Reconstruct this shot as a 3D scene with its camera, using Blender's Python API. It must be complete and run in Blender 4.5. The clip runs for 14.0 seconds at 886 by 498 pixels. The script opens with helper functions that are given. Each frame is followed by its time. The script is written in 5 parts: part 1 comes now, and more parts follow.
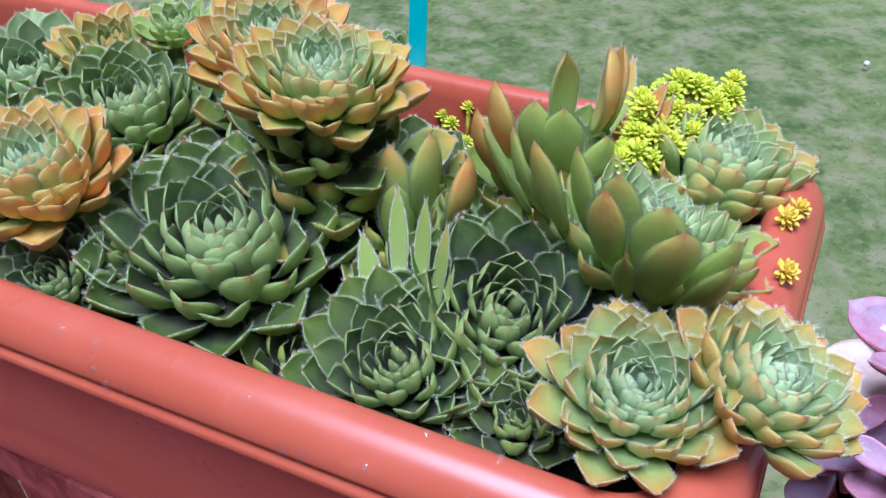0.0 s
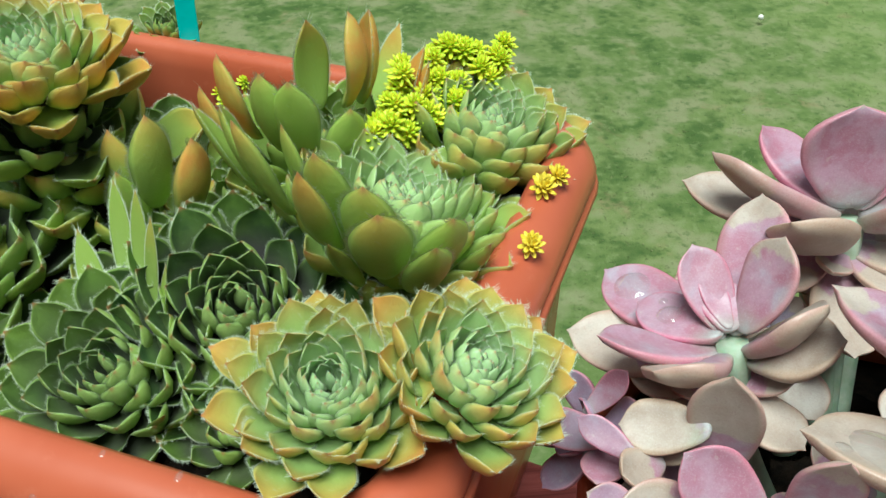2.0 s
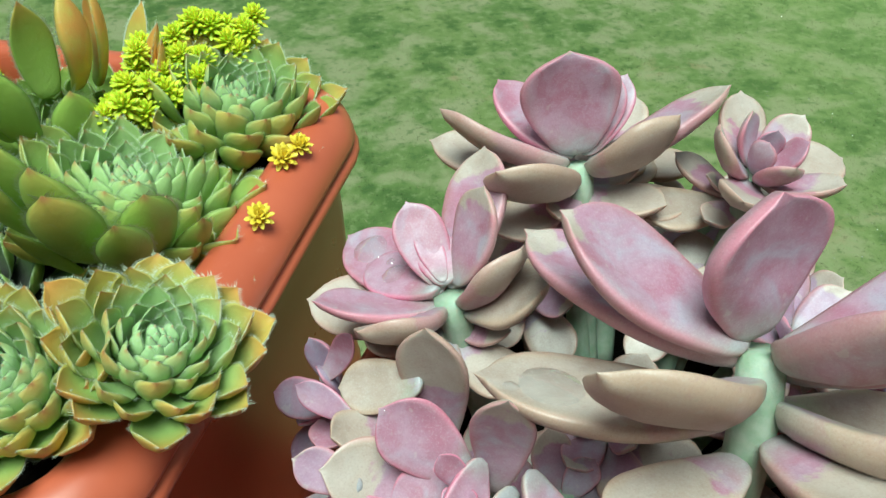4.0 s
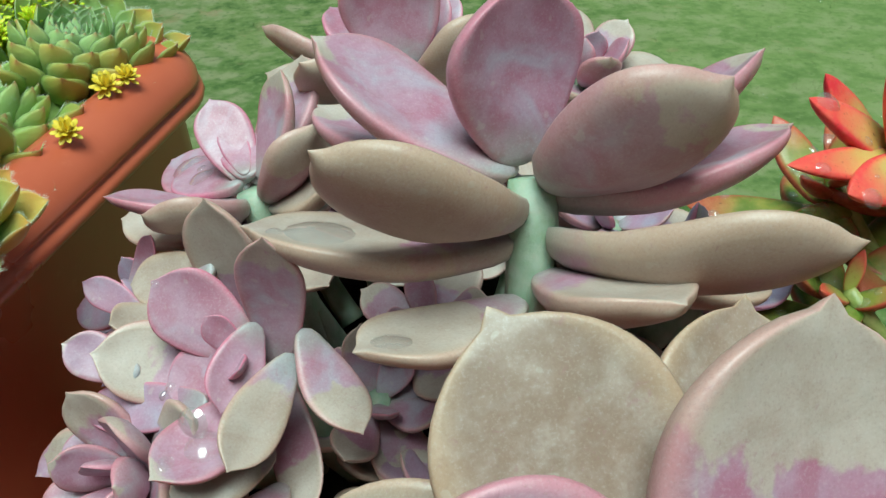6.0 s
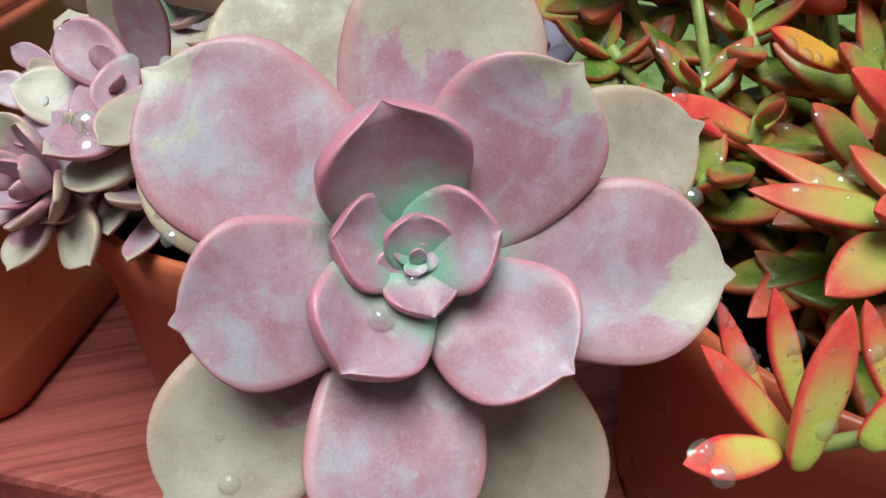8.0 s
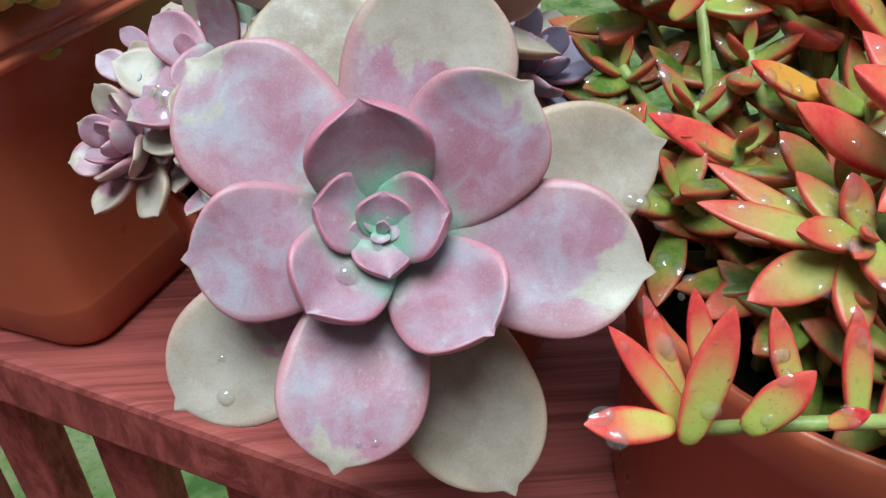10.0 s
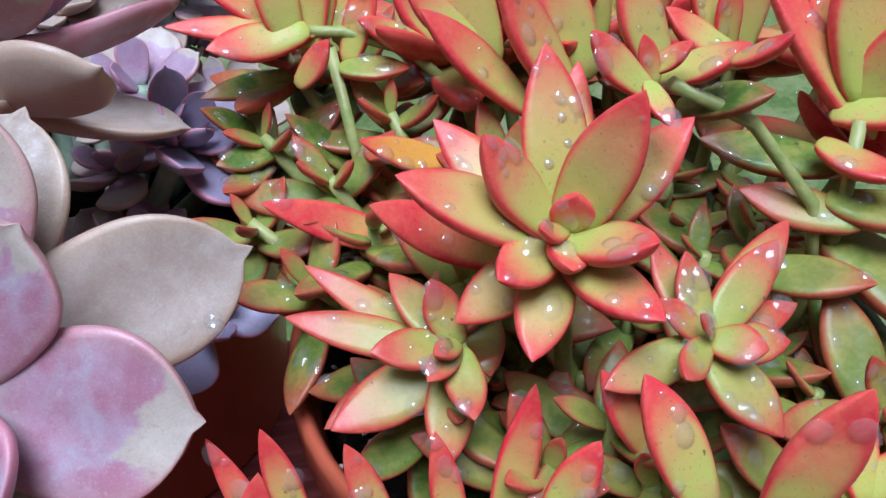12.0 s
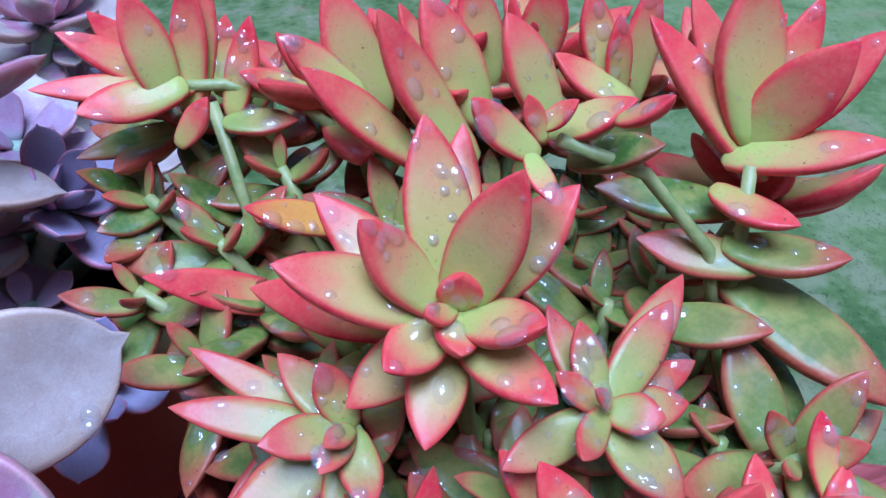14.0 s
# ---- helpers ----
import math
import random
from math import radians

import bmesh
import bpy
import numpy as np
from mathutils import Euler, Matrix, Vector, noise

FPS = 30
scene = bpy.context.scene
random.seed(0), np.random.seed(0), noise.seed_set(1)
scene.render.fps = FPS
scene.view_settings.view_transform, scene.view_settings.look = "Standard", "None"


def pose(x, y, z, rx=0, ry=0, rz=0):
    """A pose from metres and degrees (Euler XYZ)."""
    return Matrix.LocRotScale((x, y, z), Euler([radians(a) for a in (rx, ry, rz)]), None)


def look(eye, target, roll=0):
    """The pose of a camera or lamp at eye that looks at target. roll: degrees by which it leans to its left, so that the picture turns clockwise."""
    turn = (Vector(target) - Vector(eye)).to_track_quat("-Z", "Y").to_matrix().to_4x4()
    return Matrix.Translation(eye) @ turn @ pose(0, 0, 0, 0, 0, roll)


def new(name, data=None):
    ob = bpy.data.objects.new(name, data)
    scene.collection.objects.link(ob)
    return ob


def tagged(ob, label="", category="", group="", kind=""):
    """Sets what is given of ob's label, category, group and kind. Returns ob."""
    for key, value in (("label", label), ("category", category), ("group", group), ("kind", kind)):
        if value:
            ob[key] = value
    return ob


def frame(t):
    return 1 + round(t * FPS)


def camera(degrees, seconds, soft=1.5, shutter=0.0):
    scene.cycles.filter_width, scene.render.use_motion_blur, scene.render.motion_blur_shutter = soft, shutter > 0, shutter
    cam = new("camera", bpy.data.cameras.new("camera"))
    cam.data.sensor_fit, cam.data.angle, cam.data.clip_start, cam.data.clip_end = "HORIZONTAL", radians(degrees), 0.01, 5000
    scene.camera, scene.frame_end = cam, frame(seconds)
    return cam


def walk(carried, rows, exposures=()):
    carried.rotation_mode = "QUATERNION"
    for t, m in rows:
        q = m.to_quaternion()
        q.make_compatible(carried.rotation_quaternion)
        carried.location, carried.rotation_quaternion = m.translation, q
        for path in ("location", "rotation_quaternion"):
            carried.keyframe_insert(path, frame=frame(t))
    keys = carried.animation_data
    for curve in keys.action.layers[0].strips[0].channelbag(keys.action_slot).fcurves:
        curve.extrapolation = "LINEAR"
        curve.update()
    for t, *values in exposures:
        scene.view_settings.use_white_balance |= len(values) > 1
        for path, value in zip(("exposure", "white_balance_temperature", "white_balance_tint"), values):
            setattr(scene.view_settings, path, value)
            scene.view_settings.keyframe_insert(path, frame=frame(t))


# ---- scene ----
cam = camera(56.6, 14.0)
# seconds, stops, kelvin, tint
EXPOSURE = [(0, 0.58, 4900, 28), (0.5, 0.49, 5500, 20), (1.5, 0.43, 5800, 1), (2, 0.45, 5800, -11), (3, 0.48, 5600, -17), (5.5, 0.41, 5600, -23), (6, 0.23, 5500, -20), (7, 0.04, 5700, -16), (7.5, 0.05, 5800, -15), (8, 0.28, 5750, -14), (10.5, 0.31, 5250, -13), (11, 0.28, 5350, -13), (11.5, 0.19, 5000, 2), (12, 0.24, 4950, 8), (13, 0.23, 4050, 13), (14, 0.22, 4050, 17)]
PATH = [
    (0, (0.0011, 0.0002, 1.3487), (-0.0040, 1.5830, 0.1261), -0.04),
    (0.5, (0.0052, 0.0005, 1.3475), (0.0194, 1.5787, 0.1190), -0.02),
    (1, (0.0177, 0.0061, 1.3473), (0.0663, 1.5737, 0.1063), 0.16),
    (1.5, (0.0380, 0.0120, 1.3441), (0.1393, 1.5673, 0.0907), 0.27),
    (2, (0.0624, 0.0154, 1.3408), (0.2331, 1.5428, 0.0610), 0.60),
    (2.5, (0.0841, 0.0155, 1.3378), (0.3334, 1.5177, 0.0412), 0.89),
    (3, (0.0963, 0.0114, 1.3362), (0.3948, 1.4968, 0.0307), 0.71),
    (3.2, (0.1004, 0.0095, 1.3364), (0.4205, 1.4876, 0.0277), 0.92),
    (5.5, (0.1506, -0.0134, 1.3087), (0.5423, 1.4954, 0.0556), -1.02),
    (6, (0.1557, -0.0296, 1.2896), (0.6030, 1.5417, 0.1359), -0.47),
    (6.5, (0.1622, -0.0522, 1.2812), (0.6049, 1.5510, 0.1704), -0.69),
    (7, (0.1692, -0.0731, 1.2740), (0.5762, 1.5144, 0.1275), -1.03),
    (7.5, (0.1728, -0.0892, 1.2674), (0.6032, 1.4741, 0.0966), -1.05),
    (8, (0.1819, -0.1180, 1.2670), (0.5898, 1.4357, 0.0755), -0.33),
    (8.2, (0.1857, -0.1306, 1.2646), (0.5334, 1.4469, 0.0853), -0.23),
    (10.3, (0.2153, -0.1518, 1.2899), (0.3521, 1.4384, 0.0847), -0.22),
    (10.5, (0.2215, -0.1450, 1.2947), (0.3589, 1.4106, 0.0452), -0.19),
    (11, (0.2397, -0.1371, 1.2974), (0.4191, 1.4168, 0.0511), -0.48),
    (11.5, (0.2634, -0.1285, 1.2967), (0.5308, 1.4144, 0.0525), -0.41),
    (12, (0.2877, -0.1251, 1.2953), (0.6576, 1.3912, 0.0447), -0.21),
    (12.5, (0.3056, -0.1242, 1.2940), (0.7779, 1.3638, 0.0439), 0.13),
    (13, (0.3065, -0.1221, 1.2931), (0.8156, 1.3525, 0.0415), 0.00),
    (13.5, (0.3043, -0.1206, 1.2932), (0.8209, 1.3485, 0.0383), 0.24),
    (14, (0.3021, -0.1117, 1.3047), (0.8140, 1.3438, 0.0322), 0.34),
]
walk(cam, [(t, look(eye, target, roll)) for t, eye, target, roll in PATH], EXPOSURE)


# ---- light ----
world = bpy.data.worlds.new("overcast_sky")
scene.world = world
world.use_nodes = True
wn = world.node_tree
sky = wn.nodes.new("ShaderNodeTexSky")
sky.sky_type = "NISHITA"
sky.sun_disc = False
sky.sun_elevation, sky.sun_rotation = radians(75), radians(205)
sky.air_density, sky.dust_density, sky.ozone_density = 1.2, 4.0, 0.6
hue = wn.nodes.new("ShaderNodeHueSaturation")
hue.inputs["Saturation"].default_value = 0.25
wn.links.new(sky.outputs[0], hue.inputs["Color"])
wn.links.new(hue.outputs[0], wn.nodes["Background"].inputs["Color"])
wn.nodes["Background"].inputs["Strength"].default_value = 0.05
sun = new("sun", bpy.data.lights.new("sun", "SUN"))
sun.data.energy, sun.data.angle, sun.data.color = 3.55, radians(34), (1.0, 0.96, 0.9)
sun.matrix_world = look((-0.12, -0.38, 3.2), (0.1, 0.1, 1.2))


# ---- small helpers ----
def unit(v):
    return Vector(v).normalized()


def part(name, data, material, parent=None, label=""):
    """Links a mesh (bmesh or mesh) as one object, under a thing where one is given."""
    if isinstance(data, bmesh.types.BMesh):
        me = bpy.data.meshes.new(name)
        data.to_mesh(me)
        data.free()
        data = me
    if material is not None and not data.materials:
        data.materials.append(material)
    ob = new(name, data)
    if parent is not None:
        ob.parent = parent
    if label:
        ob["label"] = label
    return ob


def grid_mesh(name, rings, close_u=True, cap=True, smooth=True):
    """A skin over rings of points, each ring a closed loop."""
    verts = [tuple(p) for r in rings for p in r]
    n = len(rings[0])
    faces = []
    for i in range(len(rings) - 1):
        for j in range(n if close_u else n - 1):
            k = (j + 1) % n
            faces.append((i * n + j, i * n + k, (i + 1) * n + k, (i + 1) * n + j))
    if cap:
        faces.append(tuple(range(n))[::-1])
        faces.append(tuple((len(rings) - 1) * n + j for j in range(n)))
    me = bpy.data.meshes.new(name)
    me.from_pydata(verts, [], faces)
    me.update()
    if smooth:
        me.polygons.foreach_set("use_smooth", [True] * len(faces))
    return me


def tube(name, pts, radii, sides=10):
    """A round, tapering stem along points."""
    rings = []
    pts = [Vector(p) for p in pts]
    for i, p in enumerate(pts):
        d = (pts[min(i + 1, len(pts) - 1)] - pts[max(i - 1, 0)]).normalized()
        a = d.orthogonal().normalized() if i == 0 else (a - d * a.dot(d)).normalized()
        b = d.cross(a)
        rings.append([p + radii[i] * (a * math.cos(q) + b * math.sin(q)) for q in [2 * math.pi * k / sides for k in range(sides)]])
    return grid_mesh(name, rings)


# ---- materials ----
class Nodes:
    """A short hand for shader nodes."""

    def __init__(self, name):
        self.mat = bpy.data.materials.new(name)
        self.mat.use_nodes = True
        self.t = self.mat.node_tree
        self.bsdf = self.t.nodes["Principled BSDF"]

    def put(self, socket, value):
        if isinstance(value, bpy.types.NodeSocket):
            self.t.links.new(value, socket)
        else:
            socket.default_value = value

    def set(self, **kw):
        names = {"color": "Base Color", "rough": "Roughness", "normal": "Normal", "sss": "Subsurface Weight", "radius": "Subsurface Radius", "scale": "Subsurface Scale", "coat": "Coat Weight", "coat_rough": "Coat Roughness", "spec": "Specular IOR Level"}
        for k, v in kw.items():
            self.put(self.bsdf.inputs[names[k]], v)
        return self.mat

    def attr(self, name):
        n = self.t.nodes.new("ShaderNodeAttribute")
        n.attribute_name = name
        return n.outputs["Fac"]

    def place(self):
        return self.t.nodes.new("ShaderNodeNewGeometry").outputs["Position"]

    def island(self):
        return self.t.nodes.new("ShaderNodeNewGeometry").outputs["Random Per Island"]

    def tone(self):
        """The thing's own three pigment amounts."""
        o = self.t.nodes.new("ShaderNodeObjectInfo")
        s = self.t.nodes.new("ShaderNodeSeparateColor")
        self.t.links.new(o.outputs["Color"], s.inputs[0])
        return s.outputs[0], s.outputs[1], s.outputs[2]

    def noise(self, scale, detail=3.0, rough=0.55, vector=None, stretch=None, distortion=0.0):
        n = self.t.nodes.new("ShaderNodeTexNoise")
        n.inputs["Scale"].default_value, n.inputs["Detail"].default_value = scale, detail
        n.inputs["Roughness"].default_value, n.inputs["Distortion"].default_value = rough, distortion
        v = vector if vector is not None else self.place()
        if stretch:
            m = self.t.nodes.new("ShaderNodeMapping")
            m.inputs["Scale"].default_value = stretch[:3]
            if len(stretch) > 3:
                m.inputs["Rotation"].default_value = (0, 0, radians(stretch[3]))
            self.t.links.new(v, m.inputs["Vector"])
            v = m.outputs[0]
        self.t.links.new(v, n.inputs["Vector"])
        return n.outputs["Fac"]

    def math(self, op, a, b=0.5, c=0.0):
        n = self.t.nodes.new("ShaderNodeMath")
        n.operation = op
        for s, v in zip(n.inputs, (a, b, c)):
            self.put(s, v)
        return n.outputs[0]

    def ramp(self, fac, lo, hi, a=0.0, b=1.0):
        n = self.t.nodes.new("ShaderNodeMapRange")
        n.interpolation_type = "SMOOTHSTEP"
        for s, v in zip(n.inputs, (fac, lo, hi, a, b)):
            self.put(s, v)
        return n.outputs[0]

    def mix(self, fac, a, b, mode="MIX"):
        n = self.t.nodes.new("ShaderNodeMix")
        n.data_type, n.blend_type = "RGBA", mode
        for s, v in ((n.inputs[0], fac), (n.inputs[6], a), (n.inputs[7], b)):
            self.put(s, (*v, 1.0) if isinstance(v, tuple) and len(v) == 3 else v)
        return n.outputs[2]

    def bump(self, height, strength=0.3, distance=0.001, under=None):
        n = self.t.nodes.new("ShaderNodeBump")
        n.inputs["Strength"].default_value, n.inputs["Distance"].default_value = strength, distance
        self.t.links.new(height, n.inputs["Height"])
        if under is not None:
            self.t.links.new(under, n.inputs["Normal"])
        return n.outputs[0]


def ghost_skin():
    """Waxy lilac-pink leaf: green at the base, cream-grey bloom towards the tip of older leaves."""
    m = Nodes("ghost_plant_skin")
    along, across, upper = m.attr("along"), m.attr("across"), m.attr("upper")
    old, blue, green = m.tone()
    blot = m.noise(62, 4, 0.55, distortion=0.8)
    cloud = m.noise(95, 4, 0.6, distortion=0.4)
    fine = m.noise(420, 4, 0.6)
    wide = m.noise(150, 4, 0.65)
    pink = m.mix(m.ramp(cloud, 0.36, 0.62), (0.385, 0.158, 0.232), (0.44, 0.258, 0.35))
    pink = m.mix(m.math("MULTIPLY", m.ramp(wide, 0.46, 0.72), 0.45), pink, (0.33, 0.135, 0.195))
    lilac = m.mix(m.math("MULTIPLY", m.ramp(blot, 0.45, 0.70), 0.8), pink, (0.42, 0.375, 0.465))
    lilac = m.mix(blue, lilac, (0.28, 0.28, 0.44))
    cream = m.mix(m.ramp(cloud, 0.2, 0.8), (0.40, 0.32, 0.255), (0.55, 0.47, 0.405))
    # brown of the oldest leaves, darkened to stand in for shade on them
    brown = m.mix(m.ramp(wide, 0.12, 0.62), cream, (0.25, 0.175, 0.11))
    cream = m.mix(m.math("MULTIPLY", m.math("POWER", old, 8.0), 0.9), cream, brown)
    k = m.math("ADD", m.math("MULTIPLY", m.math("SUBTRACT", blot, 0.5), 0.75), along)
    k = m.math("ADD", k, m.math("MULTIPLY", m.math("SUBTRACT", wide, 0.5), 0.25))
    k = m.math("ADD", k, m.math("MULTIPLY", m.math("SUBTRACT", old, 0.35), 1.2))
    c = m.mix(m.math("MULTIPLY", m.ramp(k, 0.80, 0.87), 0.9), lilac, cream)
    rim = m.math("MULTIPLY", m.ramp(across, 0.80, 1.0), m.math("SUBTRACT", 1.0, m.math("MULTIPLY", old, 0.95)))
    c = m.mix(m.math("MULTIPLY", rim, 0.9), c, (0.60, 0.18, 0.29))
    # tan margin of old leaves, lightened to paint in the edge highlight
    tan = m.math("MULTIPLY", m.ramp(across, 0.6, 1.0), m.math("MULTIPLY", old, 0.6))
    c = m.mix(tan, c, (0.53, 0.37, 0.24))
    base = m.ramp(m.math("ADD", along, m.math("MULTIPLY", m.math("SUBTRACT", wide, 0.5), 0.3)), m.math('ADD', 0.04, m.math('MULTIPLY', green, 0.3)), m.math('ADD', 0.34, m.math('MULTIPLY', green, 0.38)), 1.0, 0.0)
    c = m.mix(m.math("MULTIPLY", base, m.math("MINIMUM", m.math("ADD", 0.38, m.math("MULTIPLY", green, 1.2)), 0.96)), c, (0.23, 0.40, 0.29))
    under = m.math("MULTIPLY", m.math("MULTIPLY", m.math("SUBTRACT", 1.0, upper), m.ramp(along, 0.25, 0.85, 0.4, 1.0)), m.math("MULTIPLY", old, 0.65))
    c = m.mix(under, c, (0.50, 0.34, 0.25))
    speck = m.noise(900, 2, 0.6)
    c = m.mix(m.math("MULTIPLY", m.ramp(speck, 0.66, 0.74), 0.22), c, (0.3, 0.16, 0.12))
    c = m.mix(m.math("MULTIPLY", m.ramp(fine, 0.48, 0.7), 0.09), c, (0.56, 0.50, 0.50))
    grain = m.noise(1900, 3, 0.7)
    c = m.mix(m.math("MULTIPLY", m.ramp(grain, 0.52, 0.70), 0.20), c, (0.62, 0.56, 0.56))
    c = m.mix(m.math("MULTIPLY", m.ramp(grain, 0.30, 0.48, 1.0, 0.0), 0.22), c, (0.24, 0.13, 0.14))
    vein = m.noise(260, 5, 0.75, distortion=1.2)
    c = m.mix(m.math("MULTIPLY", m.ramp(vein, 0.60, 0.68), 0.30), c, (0.33, 0.15, 0.19))
    dots = m.noise(330, 1, 0.4)
    c = m.mix(m.math("MULTIPLY", m.ramp(dots, 0.72, 0.76), 0.25), c, (0.56, 0.52, 0.47))
    relief = m.bump(fine, 0.12, 0.0003, m.bump(wide, 0.10, 0.0012))
    return m.set(color=c, rough=m.ramp(wide, 0.2, 0.8, 0.36, 0.52), normal=relief, sss=0.12, radius=(0.6, 0.35, 0.3), scale=0.004, spec=0.6)


def houseleek_skin():
    """Green fleshy leaf with a pale margin and a warm tip."""
    m = Nodes("houseleek_skin")
    along, across, upper = m.attr("along"), m.attr("across"), m.attr("upper")
    red, pale, dark = m.tone()
    big = m.noise(90, 3, 0.55)
    fine = m.noise(600, 3, 0.6)
    g = m.mix(m.ramp(m.math("ADD", along, m.math("MULTIPLY", m.math("SUBTRACT", big, 0.5), 0.5)), 0.1, 0.9), (0.33, 0.46, 0.10), (0.31, 0.42, 0.07))
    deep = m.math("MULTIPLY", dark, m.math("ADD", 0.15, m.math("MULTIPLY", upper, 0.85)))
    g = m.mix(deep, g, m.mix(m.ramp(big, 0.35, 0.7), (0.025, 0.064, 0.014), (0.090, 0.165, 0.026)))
    g = m.mix(m.math("MULTIPLY", pale, 0.9), g, (0.48, 0.65, 0.36))
    warm = m.mix(m.ramp(big, 0.35, 0.7), (0.64, 0.29, 0.07), (0.56, 0.41, 0.09))
    k = m.math("ADD", along, m.math("MULTIPLY", m.math("SUBTRACT", big, 0.5), 0.45))
    k = m.math("ADD", k, m.math("MULTIPLY", m.math("SUBTRACT", 1.0, upper), m.math("MULTIPLY", red, 0.35)))
    k = m.math("ADD", k, m.math("MULTIPLY", red, 1.1))
    c = m.mix(m.math("MULTIPLY", m.ramp(k, 0.95, 1.65), 0.95), g, warm)
    c = m.mix(m.math("MULTIPLY", m.ramp(along, 0.92, 1.0), 0.7), c, (0.42, 0.14, 0.09))
    c = m.mix(m.math("MULTIPLY", m.ramp(across, 0.90, 1.0), m.math("ADD", 0.35, m.math("MULTIPLY", pale, 0.3))), c, m.mix(pale, (0.26, 0.40, 0.10), (0.52, 0.63, 0.44)))
    c = m.mix(m.math("MULTIPLY", m.ramp(fine, 0.6, 0.75), m.math('ADD', 0.06, m.math('MULTIPLY', pale, 0.4))), c, (0.58, 0.70, 0.58))
    # purple leaf base, carried far up to paint in shade between leaves
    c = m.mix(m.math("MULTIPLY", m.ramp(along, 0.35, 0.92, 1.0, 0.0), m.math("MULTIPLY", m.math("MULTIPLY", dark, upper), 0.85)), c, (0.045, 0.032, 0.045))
    return m.set(color=c, rough=m.ramp(big, 0.2, 0.8, 0.4, 0.55), normal=m.bump(fine, 0.3, 0.0006), sss=0.08, radius=(0.3, 0.5, 0.15), scale=0.003, spec=0.28)


def stonecrop_skin():
    """Glossy wet leaf: lime-green heart, red margin and tip."""
    m = Nodes("stonecrop_skin")
    along, across, upper = m.attr("along"), m.attr("across"), m.attr("upper")
    red, dark, amber = m.tone()
    big = m.noise(110, 3, 0.55)
    fine = m.noise(700, 3, 0.6)
    g = m.mix(m.ramp(along, 0.1, 0.85), (0.46, 0.50, 0.10), (0.62, 0.36, 0.13))
    g = m.mix(m.math("MULTIPLY", m.ramp(big, 0.5, 0.7), 0.35), g, (0.60, 0.33, 0.15))
    # dark: deep green leaves, and filler shoots darkened for shade
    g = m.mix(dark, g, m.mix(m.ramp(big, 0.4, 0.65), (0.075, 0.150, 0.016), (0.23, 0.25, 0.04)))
    g = m.mix(amber, g, (0.70, 0.32, 0.04))
    r = m.mix(m.ramp(big, 0.3, 0.7), (0.66, 0.025, 0.05), (0.72, 0.10, 0.075))
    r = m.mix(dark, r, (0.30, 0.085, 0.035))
    edge = m.math("POWER", across, 6.0)
    k = m.math("ADD", m.math("MULTIPLY", edge, 0.75), m.math("MULTIPLY", m.math("POWER", along, 3.0), 1.0))
    k = m.math("ADD", k, m.math("MULTIPLY", m.math("SUBTRACT", big, 0.5), 0.6))
    k = m.math("ADD", k, m.math("MULTIPLY", m.math("SUBTRACT", 1.0, upper), 0.42))
    k = m.math("ADD", k, m.math("MULTIPLY", m.math("SUBTRACT", red, 0.5), 0.9))
    c = m.mix(m.ramp(k, 0.12, 0.78), g, r)
    speck = m.noise(1500, 2, 0.5)
    c = m.mix(m.math("MULTIPLY", m.ramp(speck, 0.65, 0.71), 0.42), c, (0.26, 0.06, 0.03))
    c = m.mix(m.math("MULTIPLY", m.ramp(fine, 0.4, 0.68), 0.09), c, (0.70, 0.45, 0.22))
    scab = m.noise(330, 2, 0.7)
    c = m.mix(m.math("MULTIPLY", m.ramp(scab, 0.72, 0.76), 0.7), c, (0.07, 0.03, 0.02))
    return m.set(color=c, rough=m.ramp(big, 0.3, 0.7, 0.36, 0.5), normal=m.bump(fine, 0.15, 0.0005, m.bump(big, 0.25, 0.002)), coat=0.16, coat_rough=0.04, sss=0.18, radius=(0.7, 0.35, 0.12), scale=0.004, spec=0.28)


def plain_skin(name, a, b, scale, rough=0.5, bump=0.2, sss=0.0, stretch=None, distance=0.001):
    m = Nodes(name)
    n = m.noise(scale, 4, 0.6, stretch=stretch)
    f = m.noise(scale * 6, 3, 0.6, stretch=stretch)
    c = m.mix(m.ramp(n, 0.3, 0.7), a, b)
    return m.set(color=c, rough=rough, normal=m.bump(f, bump, distance), sss=sss, scale=0.003, spec=0.15 if rough > 0.9 else 0.5)


def wet_plastic():
    m = Nodes("terracotta_plastic")
    n = m.noise(14, 4, 0.6)
    f = m.noise(160, 4, 0.6)
    streak = m.noise(60, 3, 0.6, stretch=(1, 1, 0.12))
    c = m.mix(m.ramp(n, 0.3, 0.7), (0.44, 0.095, 0.047), (0.50, 0.12, 0.06))
    c = m.mix(m.math("MULTIPLY", m.ramp(streak, 0.55, 0.75), 0.18), c, (0.42, 0.09, 0.045))
    c = m.mix(m.math("MULTIPLY", m.ramp(f, 0.6, 0.75), 0.15), c, (0.66, 0.24, 0.15))
    return m.set(color=c, rough=m.ramp(n, 0.3, 0.7, 0.26, 0.42), normal=m.bump(f, 0.05, 0.0006), spec=0.5)


